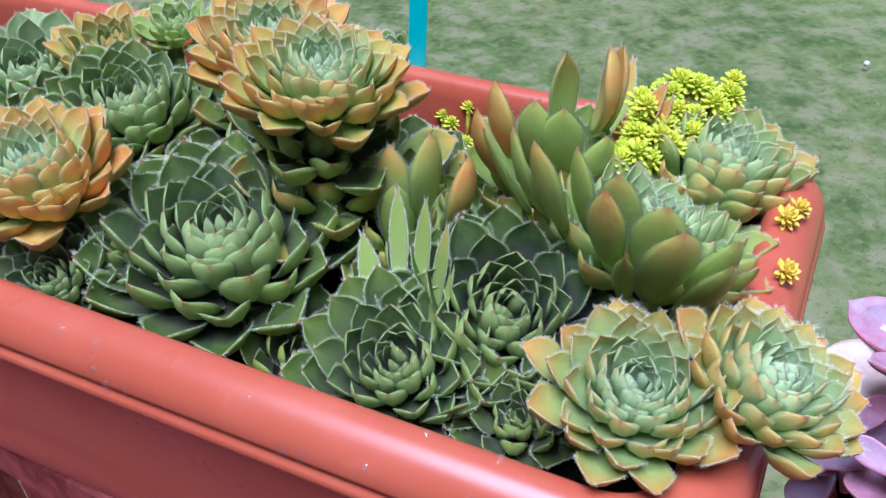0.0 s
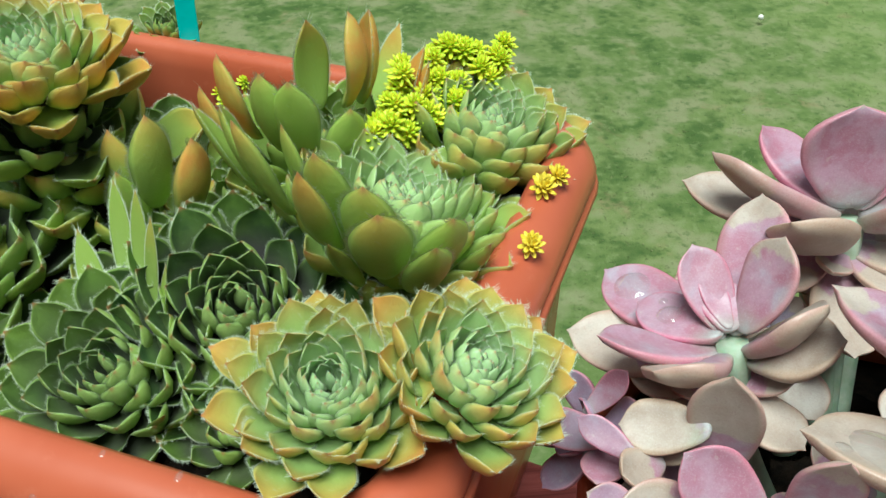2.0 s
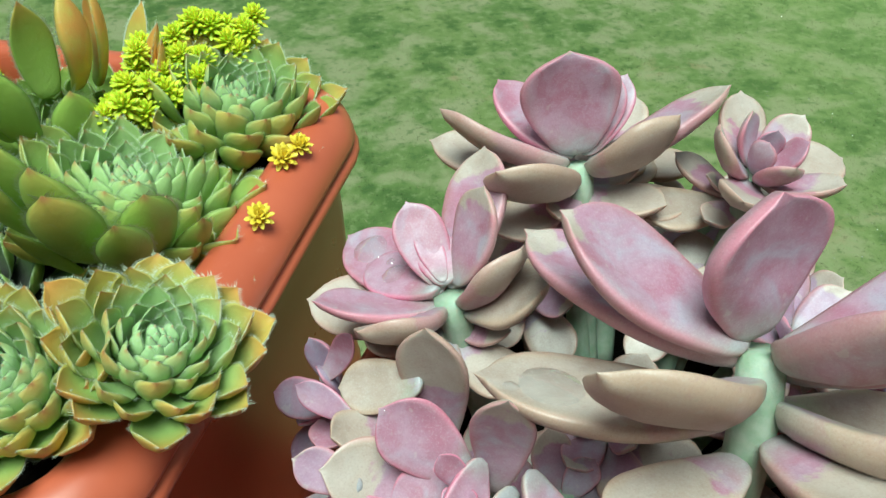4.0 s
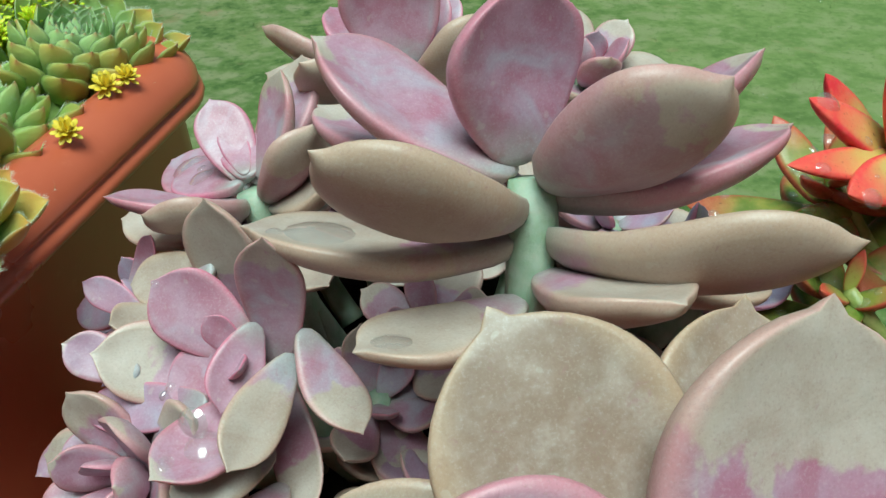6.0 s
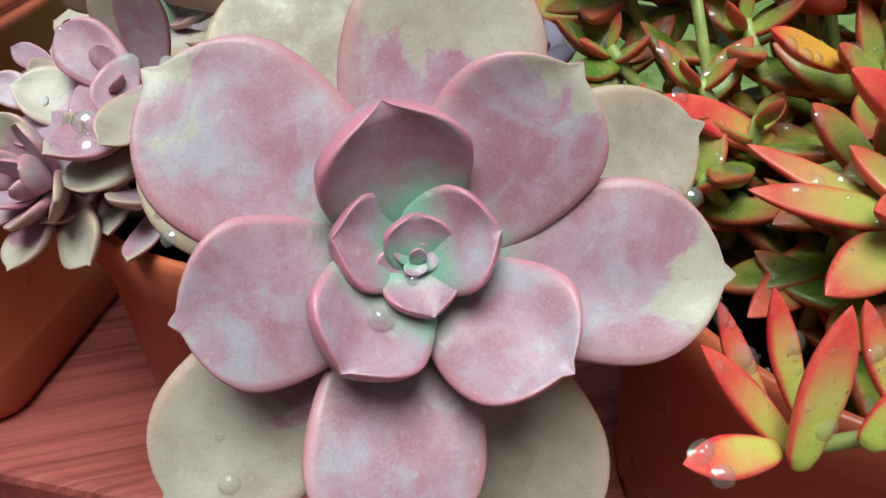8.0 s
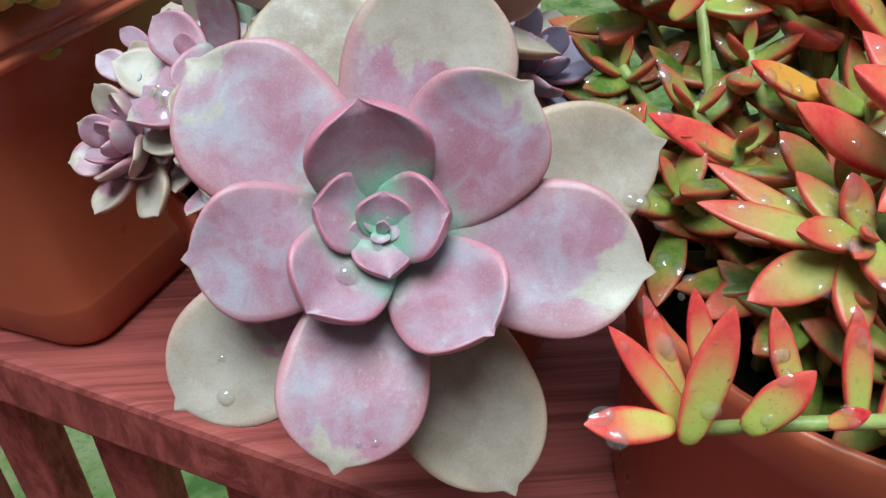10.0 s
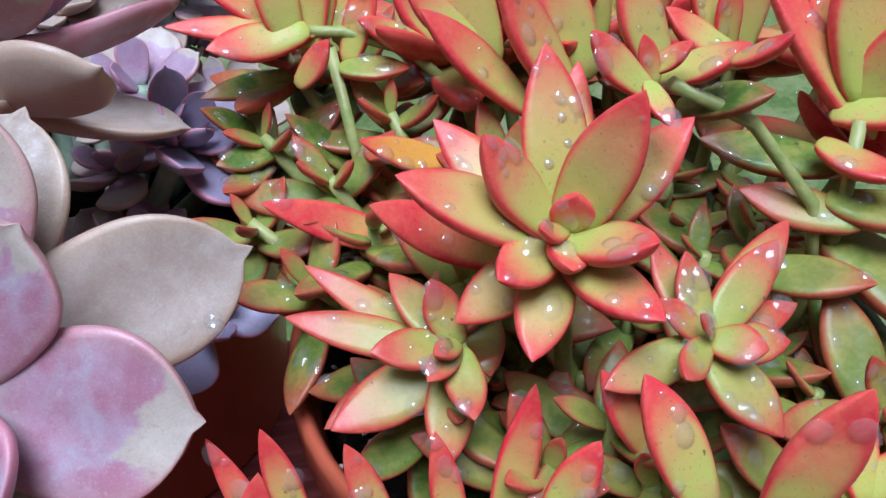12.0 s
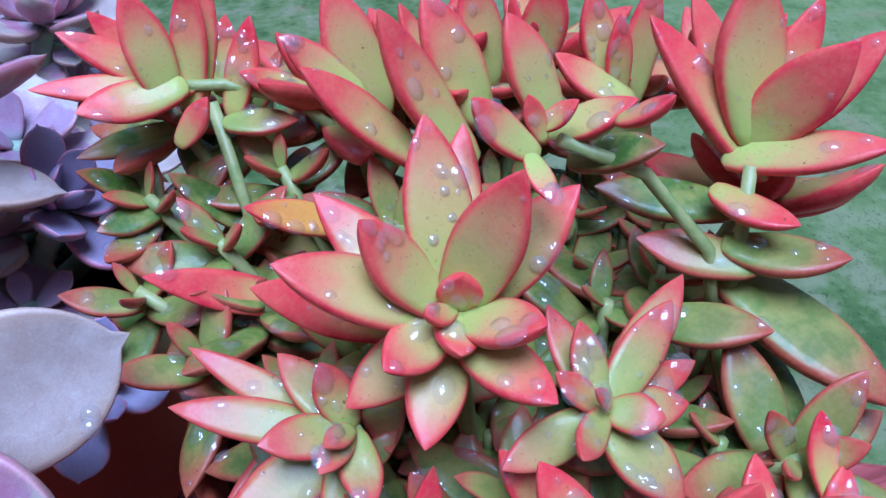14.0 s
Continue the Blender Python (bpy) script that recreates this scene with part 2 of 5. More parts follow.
def red_wood():
    m = Nodes("red_stained_wood")
    grain = m.noise(34, 6, 0.7, stretch=(0.12, 4.0, 1.0, 27.8), distortion=0.5)
    n = m.noise(9, 3)
    c = m.mix(m.ramp(grain, 0.35, 0.62), (0.19, 0.036, 0.032), (0.40, 0.095, 0.085))
    c = m.mix(m.math("MULTIPLY", m.ramp(n, 0.5, 0.8), 0.4), c, (0.44, 0.13, 0.115))
    return m.set(color=c, rough=m.ramp(grain, 0.3, 0.7, 0.72, 0.58), normal=m.bump(grain, 0.6, 0.0018), spec=0.3)


def turf(m):
    """Mottled lawn colour: green, pale and dry patches, brightened towards +x."""
    p = m.noise(1.1, 3, 0.6)
    q = m.noise(5, 4, 0.5, distortion=0.15)
    s = m.noise(20, 3, 0.6, distortion=0.1)
    c = m.mix(m.ramp(p, 0.35, 0.65), (0.095, 0.140, 0.042), (0.14, 0.178, 0.062))
    c = m.mix(m.math("MULTIPLY", m.ramp(q, 0.46, 0.66), 0.85), c, (0.21, 0.215, 0.115))
    c = m.mix(m.math("MULTIPLY", m.ramp(q, 0.32, 0.48, 1.0, 0.0), 0.75), c, (0.048, 0.085, 0.022))
    d = m.noise(2.1, 4, 0.65, distortion=0.3)
    c = m.mix(m.math("MULTIPLY", m.ramp(d, 0.60, 0.74), 0.7), c, (0.23, 0.175, 0.10))
    c = m.mix(m.math("MULTIPLY", m.ramp(s, 0.52, 0.7), 0.5), c, (0.18, 0.22, 0.095))
    c = m.mix(m.math("MULTIPLY", m.ramp(s, 0.3, 0.46, 1.0, 0.0), 0.5), c, (0.045, 0.085, 0.025))
    x = m.t.nodes.new("ShaderNodeSeparateXYZ")
    m.t.links.new(m.place(), x.inputs[0])
    # lawn colour lifted towards +x to stand in for brighter local exposure
    brighter = m.ramp(m.math("ADD", x.outputs[0], m.math("MULTIPLY", m.math("SUBTRACT", p, 0.5), 2.0)), 1.8, 4.2)
    return m.mix(m.math("MULTIPLY", brighter, 0.38), c, (0.20, 0.27, 0.085))


def lawn():
    m = Nodes("lawn_ground")
    r = m.noise(90, 3, 0.6)
    return m.set(color=turf(m), rough=0.95, normal=m.bump(r, 0.25, 0.012), spec=0.1)


def blade_skin():
    m = Nodes("grass_blade")
    i = m.island()
    c = m.mix(m.math("MULTIPLY", i, 0.4), turf(m), (0.15, 0.175, 0.075))
    c = m.mix(m.math("MULTIPLY", m.ramp(i, 0.94, 0.96), 0.5), c, (0.20, 0.18, 0.10))
    return m.set(color=c, rough=0.85, spec=0.1)


def water(name="water", shine=0.06, edge=0.7, haze=0.06):
    """Clear bead: lets light through, shines at its edge; haze paints in focused light."""
    m = Nodes(name)
    t, g, d = m.t.nodes.new("ShaderNodeBsdfTransparent"), m.t.nodes.new("ShaderNodeBsdfGlossy"), m.t.nodes.new("ShaderNodeBsdfDiffuse")
    t.inputs["Color"].default_value, g.inputs["Roughness"].default_value, d.inputs["Color"].default_value = (1, 1, 1, 1), 0.05, (0.95, 0.95, 0.95, 1)
    w, x, y = m.t.nodes.new("ShaderNodeLayerWeight"), m.t.nodes.new("ShaderNodeMixShader"), m.t.nodes.new("ShaderNodeMixShader")
    w.inputs["Blend"].default_value, y.inputs[0].default_value = 0.5, haze
    f = m.math("ADD", m.math("MULTIPLY", m.math("POWER", w.outputs["Facing"], 2.0), edge), shine)
    for a, b in ((t.outputs[0], y.inputs[1]), (d.outputs[0], y.inputs[2]), (f, x.inputs[0]), (y.outputs[0], x.inputs[1]), (g.outputs[0], x.inputs[2]), (x.outputs[0], m.t.nodes["Material Output"].inputs["Surface"])):
        m.t.links.new(a, b)
    return m.mat


GHOST, LEEK, CROP = ghost_skin(), houseleek_skin(), stonecrop_skin()
FRINGE = plain_skin("white_cilia", (0.52, 0.60, 0.44), (0.66, 0.70, 0.58), 300, 0.6)
PLASTIC, WOOD, WATER, RUN = wet_plastic(), red_wood(), water(), water("water_run", 0.05, 0.4, 0.03)
SOIL = plain_skin("wet_potting_soil", (0.010, 0.007, 0.005), (0.032, 0.021, 0.014), 240, 0.95, 1.0, distance=0.004)
PERLITE = plain_skin("perlite", (0.5, 0.47, 0.42), (0.66, 0.63, 0.58), 300, 0.9)
STEM = plain_skin("pale_green_stem", (0.30, 0.40, 0.27), (0.42, 0.48, 0.38), 180, 0.55, sss=0.1)
SEDUM_STEM = plain_skin("green_stem", (0.25, 0.32, 0.08), (0.42, 0.42, 0.15), 180, 0.4)
LIME = plain_skin("lime_leaf", (0.52, 0.64, 0.02), (0.76, 0.80, 0.05), 160, 0.45, sss=0.15)
YELLOW = plain_skin("yellow_petal", (0.75, 0.55, 0.02), (0.80, 0.66, 0.08), 300, 0.5)
TEAL = plain_skin("turquoise_plastic", (0.02, 0.58, 0.58), (0.05, 0.66, 0.66), 60, 0.35)
LAWN, BLADE = lawn(), blade_skin()
SKY_BLOCK = plain_skin("sky_block_grey", (0.20, 0.20, 0.19), (0.25, 0.25, 0.24), 12, 0.7)
CLOVER = plain_skin("white_clover_flower", (0.7, 0.68, 0.62), (0.82, 0.8, 0.76), 200, 0.8)


# ---- leaves ----
FORMS = {
    # base width, widest at, tip power, tip roundness, blunt end, edge power, cup, thickness
    "ghost": (0.32, 0.62, 2.3, 0.66, 0.965, 0.72, 0.10, 0.30),
    "leek": (0.60, 0.64, 2.1, 0.76, 0.955, 1.1, 0.30, 0.24),
    "blade": (0.58, 0.55, 1.9, 0.80, 0.965, 1.0, 0.18, 0.32),
    "crop": (0.52, 0.50, 1.9, 0.88, 1.0, 0.9, 0.08, 0.50),
    "heart": (0.66, 0.56, 2.5, 0.62, 0.965, 0.62, 0.22, 0.46),
    "lime": (0.6, 0.6, 2.5, 0.55, 1.0, 1.0, 0.0, 0.6),
}


class Leaf:
    """A fleshy leaf that runs from the origin along x, its upper face to z."""

    def __init__(self, form, length, width, sag=0.06, thick=1.0, lump=0.0, seed=0, twist=0.0):
        self.form, self.l, self.w, self.sag, self.k, self.lump, self.seed, self.twist = FORMS[form], length, width, sag, thick, lump, seed, twist

    def half(self, s):
        wb, sm, q, r, end, *_ = self.form
        if s < sm:
            w = wb + (1 - wb) * math.sin(math.pi / 2 * s / sm)
        else:
            x = min(1.0, (s - sm) / (end - sm))
            w = (1 - x ** q) ** r
        if s < 0.08:
            w *= 0.2 + 0.8 * math.sqrt(1 - (1 - s / 0.08) ** 2)
        if end < 1 and s > 0.9:
            w = max(w, 0.27 * ((1 - s) / 0.1) ** 0.85)
        return w * self.w / 2

    def at(self, s, phi):
        *_, e, cup, th = self.form
        u, v = math.cos(phi), math.sin(phi)
        w = self.half(s)
        t = th * self.k * self.w * math.sqrt(max(0.0, 1 - s ** 7)) * (0.72 + 0.28 * math.sin(math.pi * min(1, s * 1.15)))
        t = min(t, w * 1.3)
        z = -self.sag * self.l * 4 * s * (1 - s) + cup * w * 2 * u * u * (0.3 + s)
        z += (0.32 if v > 0 else -0.68) * t * abs(v) ** e
        y = w * u
        if self.lump:
            p = Vector((s * 2.2 + self.seed * 7.3, u * 1.3, self.seed * 3.1))
            z += self.lump * self.w * noise.noise(p) * min(1, s * 3) * (1 - s ** 6)
            y += self.lump * self.w * 0.6 * noise.noise(p + Vector((5, 5, 5))) * min(1, s * 3) * (1 - s ** 6)
        if self.twist:
            a = self.twist * s
            y, z = y * math.cos(a) - z * math.sin(a), y * math.sin(a) + z * math.cos(a)
        return Vector((s * self.l, y, z))

    def mesh(self, name, ns, m, material, cilia=0, hair=0.001):
        verts, along, across, upper = [], [], [], []
        for i in range(ns + 1):
            s = 0.0 if i == 0 else 0.03 if i == 1 else 0.03 + 0.97 * (1 - (1 - (i - 1) / (ns - 1)) ** 1.25)
            for j in range(m):
                phi = 2 * math.pi * j / m
                verts.append(tuple(self.at(s, phi)))
                along.append(s)
                across.append(abs(math.cos(phi)) if s < 0.93 else max(abs(math.cos(phi)), (s - 0.93) / 0.07))
                upper.append(min(1, max(0, 0.5 + 1.5 * math.sin(phi))))
        faces = [(i * m + j, i * m + (j + 1) % m, (i + 1) * m + (j + 1) % m, (i + 1) * m + j) for i in range(ns) for j in range(m)]
        faces.append(tuple(range(m))[::-1])
        body = len(faces)
        rnd = random.Random(self.seed + 11)
        for side in (0.0, math.pi):
            for i in range(cilia):
                s = 0.25 + 0.73 * (i + rnd.random()) / cilia
                a, b = self.at(s, side), self.at(min(1, s + 0.012), side)
                out = Vector((0.45 + rnd.uniform(-0.3, 0.3), (1 if side == 0 else -1), rnd.uniform(-0.2, 0.5))).normalized()
                if s > 0.93:
                    out.x += 0.8
                tip = a + out * hair * rnd.uniform(0.6, 1.2)
                k = len(verts)
                verts += [tuple(a), tuple(a + (b - a).normalized() * hair * 0.13), tuple(tip)]
                along += [s] * 3
                across += [1.0] * 3
                upper += [1.0] * 3
                faces.append((k, k + 1, k + 2))
        me = bpy.data.meshes.new(name)
        me.from_pydata(verts, [], faces)
        me.update()
        for key, values in (("along", along), ("across", across), ("upper", upper)):
            me.attributes.new(key, "FLOAT", "POINT").data.foreach_set("value", values)
        me.polygons.foreach_set("use_smooth", [True] * len(faces))
        me.materials.append(material)
        if cilia:
            me.materials.append(FRINGE)
            me.polygons.foreach_set("material_index", [0] * body + [1] * (len(faces) - body))
        return me


def leaf_frame(base, tip, axis, roll=0.0):
    """The turn of a leaf whose upper face looks to the rosette's axis."""
    d = (tip - base).normalized()
    n = axis - d * axis.dot(d)
    if n.length < 0.05:
        n = d.orthogonal()
    n.normalize()
    y = n.cross(d)
    r = Matrix((d, y, n)).transposed().to_4x4()
    return Matrix.Translation(base) @ r @ Matrix.Rotation(roll, 4, "X")


def spread(axis):
    a = axis.orthogonal().normalized()
    return a, axis.cross(a)


def plant_leaf(parent, origin, data, m, size=(1, 1, 1), tone=(0, 0, 0)):
    ob = new("leaf", data)
    ob.parent = parent
    ob.matrix_local = Matrix.Translation(-origin) @ m @ Matrix.Diagonal((*size, 1))
    ob.color = (*tone, 1)
    return ob


def unit_leaves(form, name, material, count, ns, m, cilia=0, hair=0.03, sag=(0.04, 0.13), aspect=1.0, lump=0.03):
    out = []
    rnd = random.Random(len(name) * 17)
    for i in range(count):
        lf = Leaf(form, 1.0, aspect, rnd.uniform(*sag), 1.0, lump, i + 1, rnd.uniform(-0.15, 0.15))
        out.append((lf, lf.mesh(name, ns, m, material, cilia, hair)))
    return out


LEEK_BIG = unit_leaves("leek", "houseleek_leaf", LEEK, 7, 13, 12, cilia=80, hair=0.045, sag=(0.11, 0.2), aspect=0.62)
LEEK_LONG = unit_leaves("blade", "outer_houseleek_leaf", LEEK, 6, 14, 12, cilia=90, hair=0.065, sag=(0.06, 0.14), aspect=0.62)
LEEK_SMALL = unit_leaves("leek", "young_houseleek_leaf", LEEK, 5, 9, 10, cilia=56, hair=0.075, sag=(0.11, 0.2), aspect=0.62)
CROP_LEAVES = unit_leaves("crop", "stonecrop_leaf", CROP, 8, 16, 14, sag=(0.0, 0.08), aspect=0.40, lump=0.05)
RND = random.Random(5)


def houseleek(origin, axis, radius, n, th=(4, 76), wide=1.0, red=(0.0, 0.4), pale=(0.5, 0.0), dark=0.0, start=0.0, low=0.64, label="", group="houseleeks in the planter box"):
    """A rosette of upright, incurved fleshy leaves in a spiral; origin: the middle of its crown."""
    c, axis = Vector(origin), unit(axis)
    foot = c - axis * radius * low
    thing = tagged(new("houseleek"), label, "succulent", group)
    thing.location = foot
    a, b = spread(axis)
    for i in range(n):
        f = (i + 0.5) / n
        az = start + i * 2.39996 + RND.uniform(-0.12, 0.12)
        out = a * math.cos(az) + b * math.sin(az)
        ang = radians(th[0] + (th[1] - th[0]) * f ** 1.5 + RND.uniform(-6, 6))
        ln = radius * (0.36 + 0.42 * f) * RND.uniform(0.9, 1.1)
        base = foot + axis * radius * 0.20 * (1 - f) + out * radius * (0.04 + 0.42 * f ** 0.9)
        d = out * math.sin(ang) + axis * math.cos(ang)
        m = leaf_frame(base, base + d, axis, RND.uniform(-0.15, 0.15))
        lf, me = RND.choice(LEEK_BIG if ln > 0.018 else LEEK_SMALL)
        w = wide * radius * (0.13 + 0.36 * f ** 0.7) * RND.uniform(0.9, 1.1) / 0.62
        p = pale[0] + (pale[1] - pale[0]) * min(1, f * 1.15)
        r = red[0] + (red[1] - red[0]) * f + RND.uniform(-0.08, 0.08)
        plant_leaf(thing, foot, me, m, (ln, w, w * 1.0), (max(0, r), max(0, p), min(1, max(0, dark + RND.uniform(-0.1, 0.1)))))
    return thing


def more_leaves(thing, origin, rows, length, dark=0.1, slim=1.0, warmth=0.5):
    """Single long leaves of a houseleek by their tips (mm from origin)."""
    o = Vector(origin)
    foot = Vector(thing.location)
    for x, y, z, w, _, tone in rows:
        tip = o + Vector((x, y, z)) * 0.001
        d = (tip - foot).normalized()
        d = Vector((d.x * 0.5, d.y * 0.5, d.z)).normalized()
        base = tip - d * length * 1.15
        lf, me = RND.choice(LEEK_LONG)
        m = leaf_frame(base, tip, unit((foot.x - tip.x, foot.y - tip.y, 0.01)), RND.uniform(-0.1, 0.1))
        k = slim * w * 0.00086 / 0.62
        plant_leaf(thing, foot, me, m, (length * 1.15, k, k * 0.9), (tone * warmth, 0.05, dark))


def heart(parent, origin, axis, rows, m=22):
    """Plump young leaves folded over one another, by base and tip (mm from origin) and width (mm)."""
    made = []
    for i, (bx, by, bz, x, y, z, w, turn) in enumerate(rows):
        base, tip = origin + Vector((bx, by, bz)) * 0.001, origin + Vector((x, y, z)) * 0.001
        lf = Leaf("heart", (tip - base).length, w * 0.001, 0.10, 1.0, 0.04, i + 40, 0.0)
        mat = leaf_frame(base, tip, unit(axis), radians(turn))
        ob = plant_leaf(parent, parent_origin(parent), lf.mesh("leaf", 18, m, GHOST), mat, tone=(0.05, 0, 1.0 if i > 1 else 0.75))
        made.append((lf, mat, ob))
    return made


def rosette(parent, origin, axis, rows, sag=0.07, blue=0.0, green=0.0, down_axis=None, ns=20, m=18):
    """Leaves by tip (mm from origin), width (mm), how far down the stem they spring (mm), age."""
    axis = unit(axis)
    down = unit(down_axis or axis)
    made = []
    for i, (x, y, z, w, dn, tone, *turn) in enumerate(rows):
        base = origin - down * dn * 0.001
        tip = origin + Vector((x, y, z)) * 0.001
        out = (tip - base) - axis * (tip - base).dot(axis)
        if out.length > 1e-5:
            base = base + out.normalized() * min(0.003, 0.1 * (tip - base).length)
        ln = (tip - base).length
        lf = Leaf("ghost", ln, w * 0.001, sag * RND.uniform(0.6, 1.3), 1.0, 0.05, i + len(rows) * 3, RND.uniform(-0.12, 0.12))
        mat = leaf_frame(base, tip, axis, radians(turn[0]) if turn else 0.0)
        ob = plant_leaf(parent, parent_origin(parent), lf.mesh("leaf", ns, m, GHOST), mat, tone=(tone, blue, green))
        made.append((lf, mat, ob))
    return made


def leaf_set(parent, origin, axis, rows, sag=0.08, ns=20, m=18):
    """Ghost plant leaves by base and tip (mm from origin), width (mm), age and turn."""
    made = []
    for i, (bx, by, bz, x, y, z, w, age, turn) in enumerate(rows):
        base, tip = origin + Vector((bx, by, bz)) * 0.001, origin + Vector((x, y, z)) * 0.001
        base = base + (base - tip) * 0.12
        lf = Leaf("ghost", (tip - base).length, w * 0.001, sag * RND.uniform(0.6, 1.3), 1.0, 0.05, i + 70, RND.uniform(-0.12, 0.12))
        mat = leaf_frame(base, tip, unit(axis), radians(turn))
        # outermost -x leaves tinted darker purple to stand in for their shade
        ob = plant_leaf(parent, parent_origin(parent), lf.mesh("leaf", ns, m, GHOST), mat, tone=(min(age, 0.3), 0.2, 0) if x < -36 else (age, 0, 0))
        made.append((lf, mat, ob))
    return made


def parent_origin(ob):
    v = Vector(ob.location)
    return v + parent_origin(ob.parent) if ob.parent else v


def stem_part(thing, pts, radii, material):
    """A stem mesh under a plant; leaves hang from it."""
    o = Vector(pts[0])
    me = tube("stem", [Vector(p) - o for p in pts], radii)
    ob = part("stem", me, material, thing)
    ob.location = o - Vector(thing.location)
    return ob


# ---- the planter box ----
TURN = radians(-24)
PU, PV = Vector((math.cos(TURN), math.sin(TURN), 0)), Vector((-math.sin(TURN), math.cos(TURN), 0))


def round_rect(u0, u1, v0, v1, r, z, seg=8):
    pts = []
    for cu, cv, a0 in ((u1 - r, v1 - r, 0), (u0 + r, v1 - r, 90), (u0 + r, v0 + r, 180), (u1 - r, v0 + r, 270)):
        for k in range(seg + 1):
            a = radians(a0 + 90 * k / seg)
            pts.append(PU * (cu + r * math.cos(a)) + PV * (cv + r * math.sin(a)) + Vector((0, 0, z)))
    return pts


BOX = (-0.56, 0.0292, 0.1125, 0.361)
RIM, PLANK = 1.1795, 1.02


def box_ring(inset, z, r=0.040):
    """One level of the box: the back wall bows out, the end stands a little askew."""
    u0, u1, v0, v1 = BOX
    out = []
    for p in round_rect(u0 + inset, u1 - inset, v0 + inset, v1 - inset, max(0.008, r - inset), z):
        u, v = p.dot(PU), p.dot(PV)
        f = (v - v0) / (v1 - v0)
        low = max(0.0, (1.15 - z) / 0.13)
        p = p - PV * f * 0.39 * (u + 0.27) ** 2 + PU * (0.05 * (min(v, 0.30) - 0.30) + 0.0135 * low) * max(0.0, (u + 0.27) / 0.30)
        out.append(p + PV * 0.021 * low * (1 - f))
    return out


box = tagged(new("planter_box"), "long terracotta-coloured plastic planter box, wet, on the railing", "planter")
profile = [(0.0235, 1.10), (0.0225, 1.150), (0.0215, 1.170), (0.0202, 1.1765), (0.0175, 1.1792), (0.0145, RIM), (0.0105, 1.1788), (0.006, 1.1765), (0.0025, 1.1728), (0.0006, 1.169), (0.0006, 1.1675),
           (0.0020, 1.1667), (0.0020, 1.1659), (-0.0002, 1.1648), (-0.001, 1.163), (-0.0003, 1.1612), (0.002, 1.1603), (0.009, 1.1598), (0.0098, 1.156), (0.0105, 1.13), (0.0182, 1.0475), (0.0178, 1.0465), (0.0176, 1.0445), (0.0192, 1.028), (0.0215, 1.0225), (0.027, PLANK + 0.001)]
me = grid_mesh("planter_wall", [box_ring(i, z) for i, z in profile], cap=False)
body = part("body", me, PLASTIC, box)
me = grid_mesh("planter_floor", [box_ring(0.030, PLANK + 0.001), box_ring(0.10, PLANK + 0.0012)], cap=True, smooth=False)
part("floor", me, PLASTIC, box)


def soil_mesh(name, ring_at, z, rings=10, amp=0.004):
    rr = []
    for i in range(rings + 1):
        f = 1 - i / rings
        rr.append([p + Vector((0, 0, amp * noise.noise(p * 60) + amp * 0.5 * noise.noise(p * 200))) for p in ring_at(f, z)])
    return grid_mesh(name, rr, cap=True)


def box_soil(f, z):
    c = PU * (BOX[0] + BOX[1]) / 2 + PV * (BOX[2] + BOX[3]) / 2
    return [Vector((c.x + (p.x - c.x) * max(f, 0.02), c.y + (p.y - c.y) * max(f, 0.02), z)) for p in box_ring(0.022, z)]


part("soil", soil_mesh("soil", box_soil, 1.148), SOIL, box, "dark wet potting soil")


# ---- railing ----
RT = radians(-27.8)
RU, RV = Vector((math.cos(RT), math.sin(RT), 0)), Vector((-math.sin(RT), math.cos(RT), 0))


def board(name, u, v, z, material, parent, bevel=0.004):
    bm = bmesh.new()
    bmesh.ops.create_cube(bm, size=1)
    for q in bm.verts:
        p = [(a[0] + a[1]) / 2 + c * (a[1] - a[0]) for a, c in zip((u, v, z), q.co)]
        q.co = RU * p[0] + RV * p[1] + Vector((0, 0, p[2]))
    bmesh.ops.bevel(bm, geom=bm.edges[:], offset=bevel, segments=2, affect="EDGES", profile=0.5)
    return part(name, bm, material, parent)


rail = tagged(new("deck_railing"), "red-stained wooden deck railing with a flat top plank", "railing")
board("top_plank", (-1.6, 1.5), (0.1329, 0.275), (PLANK - 0.036, PLANK), WOOD, rail)
board("lower_rail", (-1.6, 1.5), (0.142, 0.1795), (0.10, 0.19), WOOD, rail, 0.003)
for k in range(32):
    u = -1.567 + k * 0.094
    board("baluster", (u, u + 0.038), (0.180, 0.204), (0.06, PLANK - 0.0385), WOOD, rail, 0.002)
for u in (-1.55, 1.45):
    board("post", (u - 0.045, u + 0.045), (0.2275, 0.3175), (-0.86, PLANK - 0.0385), WOOD, rail, 0.003)


board("deck_floor", (-4.0, 4.0), (-1.6, 0.130), (-0.10, 0.0), WOOD, None, 0.003)
# unseen wall, added to cut the skylight from the viewer's side
board("wall_house", (-5.0, 5.0), (-1.75, -1.6), (-0.86, 3.4), SKY_BLOCK, None, 0.003)
for ob, label in ((bpy.data.objects["deck_floor"], "red-stained wooden deck floor"), (bpy.data.objects["wall_house"], "unseen plain grey house wall added behind the deck to block skylight")):
    tagged(ob, label, "floor" if "floor" in label else "wall", kind="structure")


